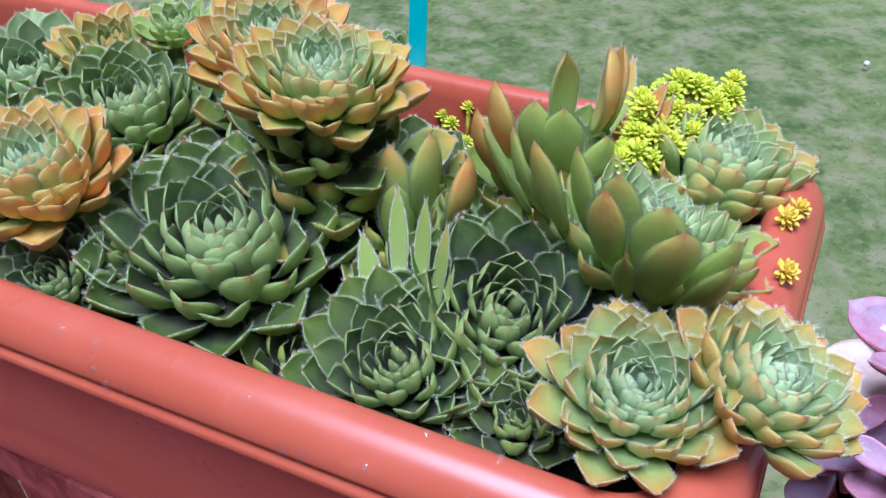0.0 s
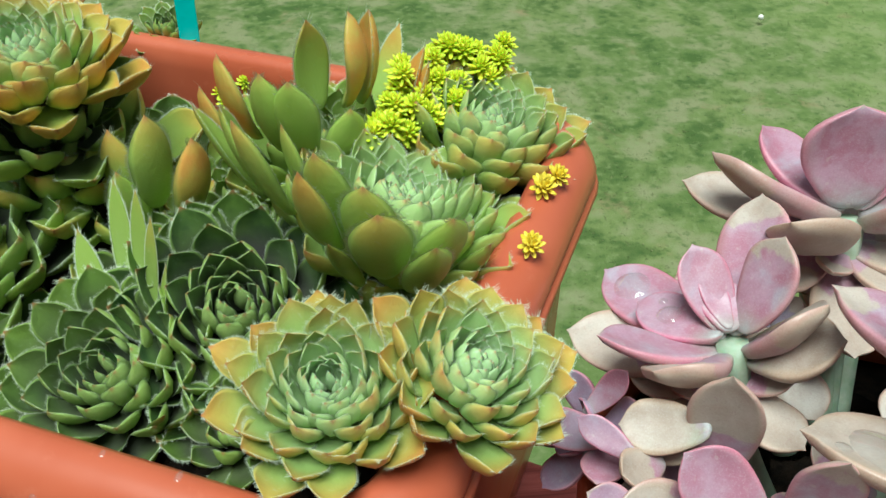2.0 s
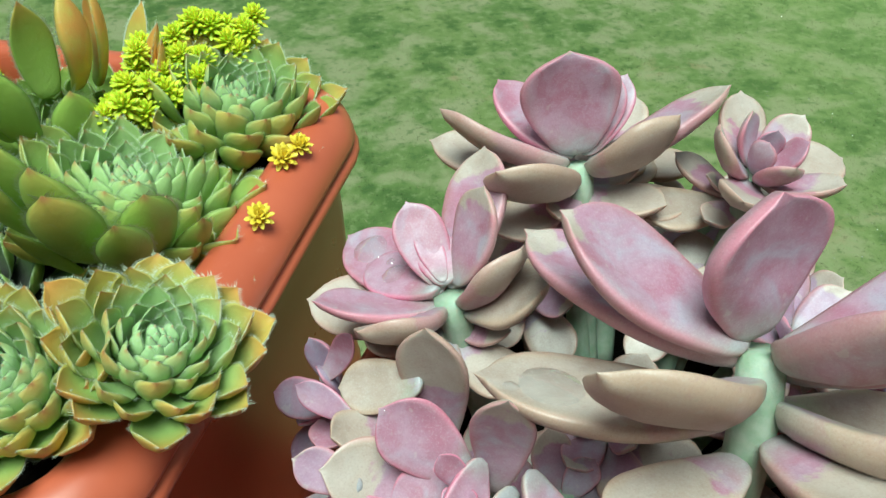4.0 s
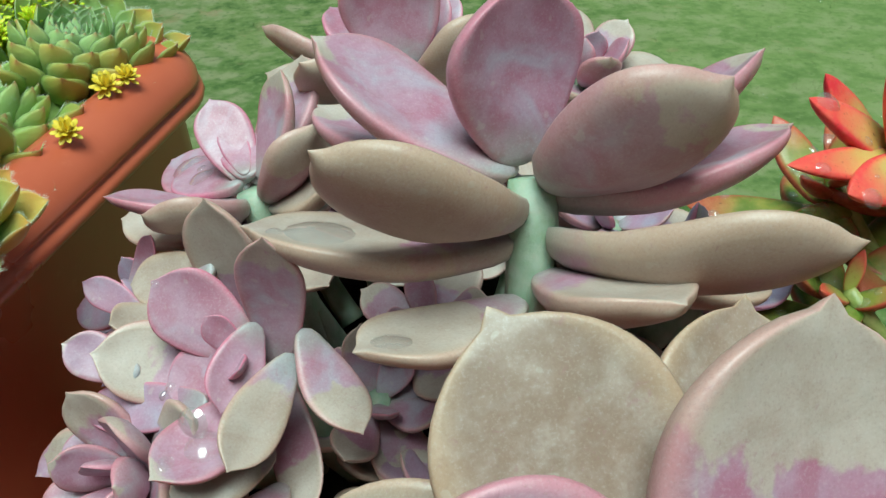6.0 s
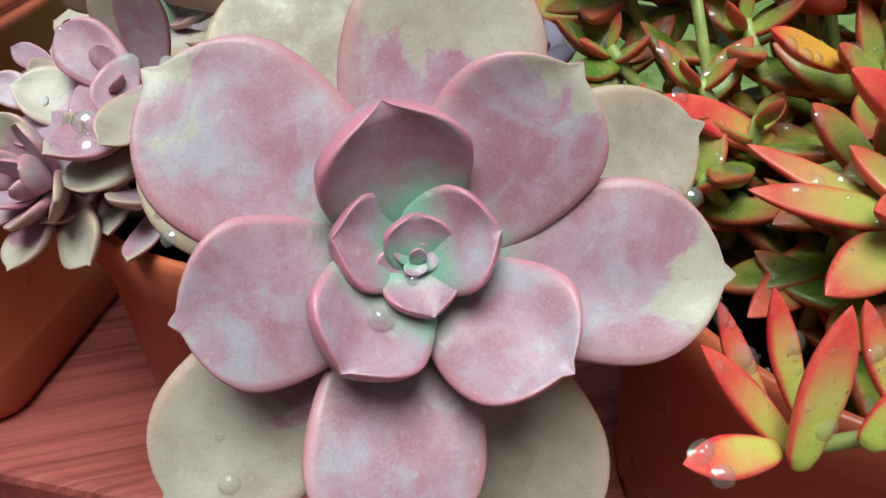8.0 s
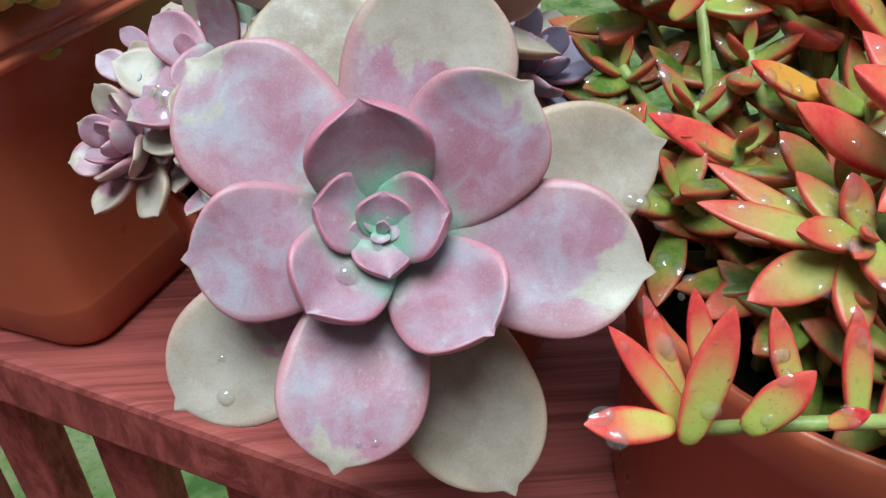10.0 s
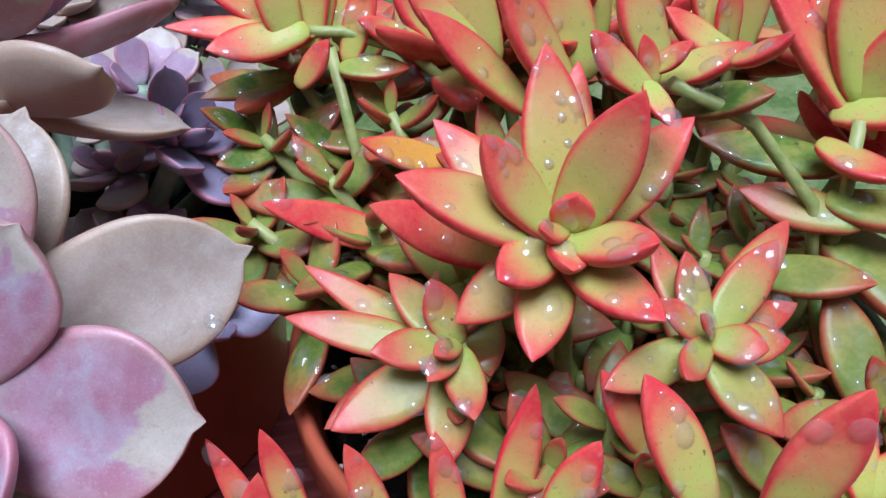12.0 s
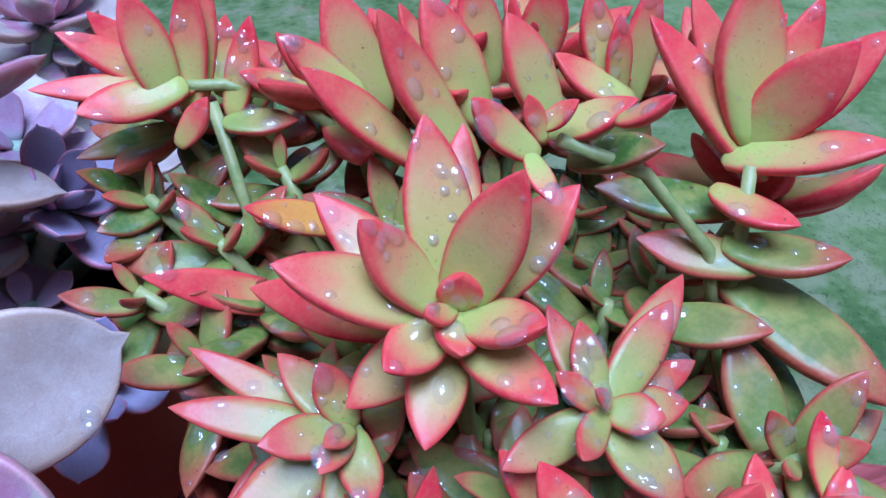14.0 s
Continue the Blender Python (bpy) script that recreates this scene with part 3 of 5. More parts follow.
# ---- round pots ----
def pot(center, radius, rim, foot_radius, label):
    c = Vector(center)
    thing = tagged(new("flower_pot"), label, "flower pot")
    thing.location = (c.x, c.y, PLANK)
    h = rim - PLANK
    prof = [(0.0, 0.012), (foot_radius - 0.004, 0.012), (radius - 0.009, h - 0.03), (radius - 0.004, h - 0.003), (radius - 0.002, h), (radius, h - 0.001), (radius + 0.0005, h - 0.004),
            (radius, h - 0.018), (radius - 0.0015, h - 0.0195), (radius - 0.0035, h - 0.020), (foot_radius + 0.001, 0.004), (foot_radius, 0.001), (0.0, 0.001)]
    rings = [[Vector((max(r, 0.0005) * math.cos(a), max(r, 0.0005) * math.sin(a), z)) for a in [2 * math.pi * k / 56 for k in range(56)]] for r, z in prof]
    part("body", grid_mesh("pot_wall", rings, cap=False), PLASTIC, thing)
    part("soil", soil_mesh("soil", lambda f, z: [Vector((max(f, 0.02) * (radius - 0.008) * math.cos(a), max(f, 0.02) * (radius - 0.008) * math.sin(a), z)) for a in [2 * math.pi * k / 48 for k in range(48)]], h - 0.018, 10, 0.003), SOIL, thing, "black potting soil with white grains")
    return thing


pot((0.206, 0.144, 0), 0.085, 1.128, 0.074, "round terracotta-coloured plastic pot under a lilac succulent")
pot((0.368, 0.035, 0), 0.085, 1.125, 0.077, "round terracotta-coloured plastic pot of red stonecrop")
rnd = random.Random(3)
bm = bmesh.new()
for _ in range(150):
    a, r = rnd.uniform(0, 6.283), 0.078 * math.sqrt(rnd.random())
    m = Matrix.Translation((0.368 + r * math.cos(a), 0.035 + r * math.sin(a), 1.1080 + rnd.uniform(0, 0.002))) @ Euler((rnd.random() * 3, rnd.random() * 3, 0)).to_matrix().to_4x4() @ Matrix.Diagonal((rnd.uniform(0.6, 1.3), rnd.uniform(0.6, 1.3), rnd.uniform(0.5, 1), 1))
    bmesh.ops.create_icosphere(bm, subdivisions=1, radius=rnd.uniform(0.0007, 0.0016), matrix=m)
tagged(part("perlite_grains", bm, PERLITE), "white perlite grains strewn on dark soil", "perlite", kind="stuff")


# ---- ghost plant ----
ghost = tagged(new("ghost_plant"), "lilac-pink waxy ghost plant with thick rosettes, wet with rain", "succulent")
ghost.location = (0.206, 0.144, 1.114)
FRONT_LEAVES = [
    (-43, 26, 35, 40.0, 0, 0.28),
    (21, 34, 52, 41.0, 4, 0.52),
    (34, 5, 36, 34.0, 0, 0.28),
    (60, -17, -1, 36.0, 1, 0.36),
    (73, 22, 10, 34.0, 5, 0.9),
    (22, -30, -5, 29.0, 0, 0.15),
    (-44.5, -8, 3, 32.0, 0, 0.2),
    (-54, -11, -41, 36.0, 5, 0.62),
    (-14, -36, -39, 35.0, 3, 0.3),
    (30, -27, -64, 37.0, 6, 0.85),
    (-20, 55, 43, 40.0, 7, 1.0),
    (-52, 55, 5, 34.0, 8, 0.9),
    (27, 57, 33, 34.0, 9, 1.0),
]
FRONT_HEART = [
    # base, tip (mm), width (mm), turn
    (0.0, 3.5, 5.0, -3.6, 2.0, 35.1, 29, 0),
    (-2.0, -1.0, 2.0, -17.2, -21.6, -2.9, 25, 0),
    (2.5, 1.0, 4.0, -15.1, -4.8, 13.1, 18.5, 6),
    (-2.5, -1.0, 4.5, 14.6, -10.2, 13.4, 20, -6),
    (-1.0, 0.5, 6.5, 0.9, -15.0, 0.0, 15, 0),
    (0.2, -5.0, 4.0, 0.5, -3.2, 15.0, 12.5, 0),
    (2.0, -4.5, 6.0, -7.8, -6.8, 2.8, 10, 0),
    (0.0, -6.0, 6.0, -2.8, -3.6, 10.0, 5.5, 0),
    (-1.0, -6.2, 5.6, 3.6, -5.4, 7.6, 5.5, 0),
    (-0.6, -5.6, 6.4, -0.6, -8.2, 4.4, 4.5, 0),
    (-0.4, -6.4, 6.0, 0.4, -6.8, 9.6, 3.2, 0),
]
TALL_LEAVES = [
    (-38, 27, 24, 26, 0, 0.3, 4),
    (-35, 55, -4, 26.0, 3, 0.3, 20),
    (-45, -13, 20, 27, 6, 0.9, 55),
    (-58, 18, -12, 27, 13, 0.8, 22),
    (-3, 6, 38, 30, -1, 0.15, 0),
    (24, -25, 29, 32, -1, 0.45, -60),
    (59, -1, 4, 26, 4, 0.3, -35),
    (42, -45, 6, 29, 11, 0.85, -58),
    (46, -3, 23, 22, 2, 0.3, -30),
    (10, -44, -1, 25.0, 18, 0.7, -10),
    (-42, -22, -17, 21.0, 24, 0.8, 22),
    (55, -13, -30, 24.0, 14, 0.9, -20),
]
SIDE_LEAVES = [
    (21, 42, 19, 22.0, 0, 0.4, -20),
    (12, 11, 28, 18.0, -2, 0.4, -20),
    (-7, 23, 17, 15.0, -1, 0.1),
    (-22, 47, -12, 22.0, 0, 0.15),
    (-38, 28, -19, 22.0, 5, 0.7),
    (-27, -12, 5, 22, 3, 0.6, 40),
    (17, -8, 21, 20.0, 3, 0.6, -45),
    (-37, 5, 2, 17.0, 3, 0.2, 25),
    (25, -10, 9, 22.0, 5, 0.9),
    (-1, 17, 9, 13.0, -3, 0),
    (-19, 24, -5, 17.0, -2, 0),
    (-4, 19, 13, 8.0, -4, 0),
]
BACK_LEAVES = [
    (-41, 19, 15, 24, 0, 0.5, 40),
    (-4, 8, 36, 31.0, -2, 0.2, -35),
    (48, 1, 22, 23, 0, 0.4, -30),
    (24, -13, 23, 25, 1, 0.8, -50),
    (-17, 36, 13, 20.0, -1, 0.1),
    (-41, 35, -7, 22.0, 4, 0.7),
    (14, 15, 24, 16.0, -2, 0.1),
    (21, 18, 20, 14.0, -2, 0.1),
    (-35, -23, 19, 24, 5, 0.8, 45),
    (22, -20, -5, 18.0, 10, 0.8),
]
SMALL_LEAVES = [
    # base, tip (mm), width (mm), age, turn
    (-1, 25, -8, -5, 27, 31, 19, 0.6, 0),
    (5, -3, 6, 6, -5, 39, 15, 0.35, 10),
    (-2, 3, 6, -19, 15, 19, 18, 0.1, 0),
    (-6, 4, -2, -35, 11, 5, 19, 0.55, 0),
    (7, -9, 8, -8, -31, 4, 13, 0.75, -35),
    (0, -10, 2, -23, -26, 1, 16, 0.25, 0),
    (-2, -3, 5, -20, 1, -1, 16, 0.05, 0),
    (1, -3, 14, -8, -16, 5, 12, 0.05, -40),
    (-3, -5, 11, -8, -1, 19, 7, 0, 0),
    (-26, 27, 3, -38, 38, 6, 8, 0.05, 0),
    (-27, 8, 0, -41, 15, 6, 11, 0.65, 0),
    (-14, -6, 0, -40, 8, -8, 12, 0.1, 0),
    (-36, 20, -22, -57, 14, -33, 10, 0.5, 0),
    (-24, -1, -15, -48, -1, -33, 16, 0.6, 0),
    (-16, -6, -18, -31, -19, -24, 14, 0.35, 0),
    (-12, -4, -18, -13, -27, -26, 12, 0.55, 0),
    (1, -20, -17, -9, -33, -11, 11, 0.5, 0),
    (2, -15, -24, -8, -38, -28, 10, 0.3, 0),
    (12, -10, 15, 19, -30, 5, 13, 0.5, -40),
    (-1, -20, -6, -22, -23, -10, 12, 0.85, 0),
    (-34, 6, -15, -47, 5, -19, 8, 0.2, 0),
    (2, 0, 0, -12, -22, -16, 12, 0.4, 0),
    (4, 2, -4, 6, -26, -22, 12, 0.5, 0),
    (-3, -6, 8, -9, -8, 9, 7, 0, 0),
    (-4, -5, 9, -3, -13, 13, 6, 0, 0),
    (-8, 28, 10, -27, 36, 4, 15, 0.9, 0),
    (-30, 51, -8, -21, 50, 9, 8, 0.1, 0),
    (-18, 26, 0, -31, 19, 6, 12, 0.8, 0),
    (-30, 38, -4, -45, 53, -13, 12, 0.15, 0),
    (-26, 40, -10, -34, 26, -8, 12, 0.3, 0),
]
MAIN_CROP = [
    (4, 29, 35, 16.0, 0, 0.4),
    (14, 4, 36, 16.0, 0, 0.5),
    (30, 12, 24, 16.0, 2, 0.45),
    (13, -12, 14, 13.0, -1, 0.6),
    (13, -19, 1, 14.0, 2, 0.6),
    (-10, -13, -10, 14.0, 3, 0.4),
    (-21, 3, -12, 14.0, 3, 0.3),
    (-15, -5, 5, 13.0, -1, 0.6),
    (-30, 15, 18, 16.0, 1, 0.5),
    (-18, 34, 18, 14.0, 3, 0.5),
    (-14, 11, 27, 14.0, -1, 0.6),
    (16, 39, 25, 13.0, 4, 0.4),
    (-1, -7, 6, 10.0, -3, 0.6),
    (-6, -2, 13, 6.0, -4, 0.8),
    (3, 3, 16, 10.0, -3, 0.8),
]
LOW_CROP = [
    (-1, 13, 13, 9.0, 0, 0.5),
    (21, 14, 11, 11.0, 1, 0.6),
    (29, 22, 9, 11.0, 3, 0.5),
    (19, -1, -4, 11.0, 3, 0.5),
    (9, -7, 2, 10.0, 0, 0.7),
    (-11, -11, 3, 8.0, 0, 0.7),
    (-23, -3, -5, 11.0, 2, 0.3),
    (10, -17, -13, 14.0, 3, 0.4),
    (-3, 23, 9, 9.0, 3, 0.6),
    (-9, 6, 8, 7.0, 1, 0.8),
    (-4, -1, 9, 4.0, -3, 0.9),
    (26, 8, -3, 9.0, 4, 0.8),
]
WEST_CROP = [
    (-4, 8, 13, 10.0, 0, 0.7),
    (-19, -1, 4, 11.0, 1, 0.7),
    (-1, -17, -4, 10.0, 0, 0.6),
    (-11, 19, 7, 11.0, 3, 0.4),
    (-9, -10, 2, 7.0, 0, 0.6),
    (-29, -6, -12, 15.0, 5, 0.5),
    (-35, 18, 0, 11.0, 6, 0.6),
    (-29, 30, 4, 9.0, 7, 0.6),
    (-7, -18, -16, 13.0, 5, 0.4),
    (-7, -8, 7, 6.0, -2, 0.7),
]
CUP_LEAVES = [
    (-43, -15, 62, 17.0, 0, 0.75),
    (-21, -33, 62, 17.0, 0, 0.6),
    (-25, -38, 60, 15.0, 2, 0.95),
    (-6, -51, 55, 21.0, 2, 0.75),
    (14, -40, 44, 21.0, 1, 0.3),
    (8, -54, 46, 17.0, 3, 0.3),
    (26, -32, 28, 17.0, 1, 0.3),
    (-48, -1, 59, 16.0, 0, 0.5),
    (-9, -43, 58, 20.0, 0, 0.45),
    (-57, 6, 55, 12.0, 2, 0.5),
    (-30, -15, 60, 15.0, -1, 0.4),
    (-19, -45, 42, 9.0, 3, 0.5),
]
WARM_LEAVES = [
    (12, -3, 61, 20.0, 0, 0.95),
    (19, 7, 57, 17.0, 1, 0.9),
    (-2, 3, 56, 15.0, 0, 0.4),
    (-35, -25, 48, 16.0, 2, 1),
    (-29, -20, 56, 18.0, 1, 0.85),
    (-16, -28, 53, 16.0, -2, 0.15),
    (-7, -34, 53, 16.0, -2, 0.1),
    (11, -22, 36, 17.0, -2, 0.1),
    (31, 37, 38, 10.0, 1, 0.6),
    (38, 8, 42, 12.0, 2, 1),
    (39, 2, 39, 12.0, 2, 0.95),
]
EDGE_LEAVES = [
    (5, 25, 42, 9.0, 0, 0.6),
    (-2, 40, 41, 10.0, 0, 0.4),
    (-12, 53, 36, 12.0, 0, 0.25),
    (11, -24, 16, 9.0, 0, 0.5),
    (-24, 45, 24, 15.0, 2, 0.1),
    (7, 21, 28, 8.0, 1, 0.4),
]
TAN_LEAVES = [
    (21, -7, 23, 17.0, 0, 0.7),
    (8, -4, 30, 15.0, 2, 0.35),
    (-6, 2, 22, 14.0, 2, 0.45),
    (-4, -7, 12, 13.0, 1, 0.15),
]
LOOSE_1 = [
    (-91, 30, 60, -58, 30, 42, 13, 0.95, 0),
    (-68, -4, 79, -39, -7, 63, 15, 0.9, 0.05),
    (-65, 29, 75, -41, 31, 63, 11, 0.3, 0),
    (-70, 53, 50, -46, 52, 40, 11, 0.7, 0.3),
    (-81, 65, 65, -64, 60, 48, 11, 0.2, 0.7),
    (-86, 36, 34, -66, 37, 27, 9, 0.5, 0.5),
    (-91, 18, 33, -61, 18, 26, 11, 0.5, 0.3),
    (-84, -13, 21, -53, -0, 25, 16, 0.55, 0.25),
    (-58, -20, 10, -52, -3, 17, 15, 0.3, 0.3),
    (-104, 80, 65, -79, 87, 65, 10, 0.3, 0.7),
    (-104, 72, 66, -89, 75, 53, 10, 0.3, 0.8),
]
LOOSE_2 = [
    (-102, 60, 54, -87, 66, 53, 11, 0.35, 0.7),
    (-46, 43, 101, -23, 37, 78, 15, 0.75, 0.1),
    (-58, 69, 89, -41, 69, 80, 10, 0.6, 0.1),
    (-20, -0, 111, -9, -4, 100, 12, 0.7, 0.1),
    (-5, 6, 106, -2, 4, 97, 10, 0.8, 0),
    (16, -15, 113, 11, -7, 105, 11, 0.9, 0),
    (5, 2, 105, -1, 6, 98, 9, 0.7, 0),
    (10, 3, 92, 3, 12, 92, 9, 0.75, 0),
    (25, -3, 93, 12, 9, 85, 13, 0.3, 0.85),
    (-15, -28, 104, -15, -19, 107, 11, 0.55, 0),
    (18, 0, 104, 5, 10, 94, 12, 0.45, 0),
]
LOOSE_3 = [
    (34, 25, 110, 54, 4, 81, 16, 0.75, 0.05),
    (48, 30, 113, 55, 9, 87, 12, 0.7, 0.05),
    (54, 16, 122, 54, 5, 90, 22, 0.45, 0.05),
    (66, -7, 113, 54, 3, 86, 19, 0.8, 0),
    (71, 12, 115, 58, 6, 88, 13, 0.7, 0),
    (79, -3, 112, 57, 3, 87, 17, 0.7, 0),
    (72, -21, 94, 51, -1, 83, 14, 0.65, 0.1),
    (52, -21, 77, 43, -5, 77, 20, 0.85, 0.15),
    (19, 14, 72, 45, 0, 70, 15, 0.3, 0.9),
    (63, -28, 70, 46, -12, 66, 16, 0.45, 0.5),
    (24, 0, 65, 44, -14, 63, 14, 0.6, 0.4),
]
LOOSE_4 = [
    (43, -32, 57, 25, -16, 51, 15, 0.3, 0.5),
    (46, -53, 23, 47, -20, 38, 25, 0.15, 0.8),
    (66, -52, 44, 49, -14, 53, 23, 0.4, 0.55),
    (-3, -55, 25, 4, -31, 37, 26, 0.15, 0.6),
    (-109, 74, 90, -76, 74, 85, 10, 0.7, 0),
    (-99, 66, 86, -76, 71, 86, 14, 0.65, 0),
    (-100, 83, 100, -77, 78, 85, 12, 0.7, 0),
    (-92, 89, 102, -76, 82, 84, 12, 0.7, 0),
    (-82, 81, 110, -77, 73, 86, 15, 0.6, 0),
    (-66, 84, 111, -71, 74, 83, 12, 0.75, 0.05),
    (-61, 89, 111, -68, 77, 83, 10, 0.7, 0.05),
]
LOOSE_5 = [
    (-58, 83, 99, -62, 76, 83, 10, 0.6, 0.05),
    (-52, 78, 100, -60, 71, 80, 11, 0.8, 0.05),
    (-67, 60, 88, -75, 61, 77, 13, 0.85, 0.05),
    (-45, 62, 76, -61, 66, 76, 16, 0.35, 0.3),
    (-27, 42, 113, -10, 32, 81, 17, 0.75, 0.05),
    (-34, 66, 111, -26, 55, 83, 19, 0.5, 0.05),
    (-12, 55, 110, -2, 44, 83, 19, 0.6, 0.05),
    (2, 35, 111, 10, 26, 89, 19, 0.5, 0.05),
    (3, 62, 110, 6, 56, 85, 18, 0.5, 0.05),
    (22, 51, 112, 18, 50, 90, 20, 0.75, 0.05),
    (16, 36, 98, 31, 27, 89, 16, 0.6, 0.05),
]
LOOSE_6 = [
    (29, 45, 110, 33, 36, 89, 15, 0.55, 0.05),
    (33, 36, 106, 33, 32, 87, 11, 0.75, 0.05),
    (47, 44, 110, 41, 38, 83, 15, 0.6, 0.05),
    (-48, 53, 105, -33, 48, 91, 14, 0.6, 0.05),
    (-108, -31, 47, -98, -44, 21, 9, 0.7, 0),
    (-97, -33, 49, -92, -43, 27, 10, 0.7, 0),
    (-97, -52, 60, -103, -59, 34, 13, 0.7, 0),
    (-120, -45, 50, -103, -53, 29, 10, 0.8, 0),
    (-126, -56, 32, -109, -56, 30, 12, 0.85, 0),
    (-82, -62, 50, -91, -62, 36, 12, 0.7, 0),
    (-81, -40, 48, -75, -49, 30, 10, 0.7, 0.1),
]
LOOSE_7 = [
    (-63, -42, 49, -61, -52, 26, 12, 0.75, 0),
    (-41, -39, 54, -50, -50, 23, 16, 0.65, 0),
    (-32, -53, 50, -41, -56, 34, 15, 0.7, 0),
    (-29, -43, 59, -21, -49, 42, 13, 0.9, 0),
    (-27, -55, 70, -19, -68, 50, 19, 0.6, 0),
    (-4, -80, 87, -13, -82, 63, 20, 0.8, 0),
    (38, -54, 57, 37, -64, 44, 12, 0.75, 0),
    (37, -75, 55, 19, -69, 40, 17, 0.75, 0),
    (22, -56, 52, 18, -69, 41, 15, 0.8, 0),
    (41, -62, 48, 35, -71, 38, 15, 0.85, 0),
    (-69, -65, 40, -74, -62, 34, 12, 0.95, 0),
]


def ghost_stem(a, b, r0=0.0045, r1=0.0055, mid=None):
    a, b = Vector(a), Vector(b)
    m = Vector(mid) if mid else (a + b) / 2 + Vector((0, 0, -0.004))
    pts = [a * (1 - t) ** 2 + m * 2 * t * (1 - t) + b * t * t for t in [k / 8 for k in range(9)]]
    return stem_part(ghost, pts, [r0 + (r1 - r0) * k / 8 for k in range(9)], STEM)


FRONT = Vector((0.2075, 0.004, 1.170))
FRONT_AXIS = (0, -0.82, 0.57)
st = ghost_stem(FRONT + Vector((0, 0.002, 0)), (0.206, 0.095, 1.115), mid=(0.207, 0.05, 1.135))
front = rosette(st, FRONT, FRONT_AXIS, FRONT_LEAVES, sag=0.05, ns=26, m=24, green=0.3)
front += heart(st, FRONT, FRONT_AXIS, FRONT_HEART)

TALL = Vector((0.212, 0.103, 1.206))
st = ghost_stem(TALL, (0.208, 0.105, 1.112), 0.0052, 0.0062, mid=(0.208, 0.082, 1.165))
tall = rosette(st, TALL, (0, -0.2, 1), TALL_LEAVES, sag=0.07, ns=24, m=20, down_axis=(0.08, 0.45, 0.9))

SIDE = Vector((0.1585, 0.162, 1.178))
st = ghost_stem(SIDE, (0.175, 0.155, 1.112))
side = rosette(st, SIDE, (-0.2, -0.1, 1), SIDE_LEAVES)

BACK = Vector((0.211, 0.204, 1.185))
st = ghost_stem(BACK, (0.212, 0.18, 1.112))
back = rosette(st, BACK, (0, -0.1, 1), BACK_LEAVES)

SMALL = Vector((0.152, 0.113, 1.160))
st = ghost_stem(SMALL, (0.175, 0.12, 1.112))
small = leaf_set(st, SMALL, (-0.35, -0.5, 0.8), SMALL_LEAVES)


def ghost_ring(origin, axis, n, length, th, start=0.0, blue=0.0, age=(0, 0.7), wide=0.62, foot=None):
    """A lesser rosette in a spiral."""
    o, ax = Vector(origin), unit(axis)
    a, b = spread(ax)
    rows = []
    for i in range(n):
        f = (i + 0.5) / n
        az = start + i * 2.39996
        ang = radians(th[0] + (th[1] - th[0]) * f)
        ln = length * (0.4 + 0.6 * f) * 1000
        d = (a * math.cos(az) + b * math.sin(az)) * math.sin(ang) + ax * math.cos(ang)
        rows.append((*(d * ln), ln * wide * RND.uniform(0.9, 1.1), 4 * f, age[0] + (age[1] - age[0]) * f + RND.uniform(-0.1, 0.1)))
    s = ghost_stem(o, foot or (o.x * 0.5 + 0.103, o.y * 0.5 + 0.072, 1.112), 0.0032, 0.0042)
    return rosette(s, o, axis, rows, blue=blue, ns=14, m=14)


ghost_ring((0.262, 0.185, 1.188), (0.2, -0.2, 1), 11, 0.032, (15, 85), 0.4)
ghost_ring((0.262, 0.052, 1.142), (0.3, -0.5, 0.8), 10, 0.026, (15, 90), 1.0, blue=0.8, age=(0, 0.1))
ghost_ring((0.262, 0.105, 1.165), (0.5, -0.3, 0.8), 10, 0.03, (15, 90), 2.0, blue=0.7, age=(0, 0.1))
ghost_ring((0.122, 0.105, 1.142), (-0.6, -0.5, 0.5), 14, 0.031, (15, 95), 0.7, age=(0.1, 0.7))
ghost_ring((0.211, 0.204, 1.176), (0, -0.1, 1), 11, 0.046, (72, 105), 0.9, age=(0.6, 0.9), wide=0.5)
ghost_ring((0.262, 0.187, 1.176), (0.2, -0.2, 1), 9, 0.036, (75, 110), 1.9, age=(0.4, 0.9), wide=0.5)
ghost_ring((0.1585, 0.162, 1.166), (-0.2, -0.1, 1), 10, 0.034, (75, 108), 0.2, age=(0.5, 0.9), wide=0.55)
ghost_ring((0.235, 0.235, 1.168), (0.0, -0.1, 1), 10, 0.038, (50, 100), 0.6, age=(0.4, 0.9))
ghost_ring((0.250, 0.135, 1.168), (0.2, -0.3, 1), 11, 0.034, (40, 100), 2.6, blue=0.3, age=(0.2, 0.8))
ghost_ring((0.123, 0.165, 1.140), (-0.8, -0.2, 0.6), 9, 0.024, (15, 90), 1.7, blue=0.4, age=(0, 0.3))
rnd = random.Random(31)
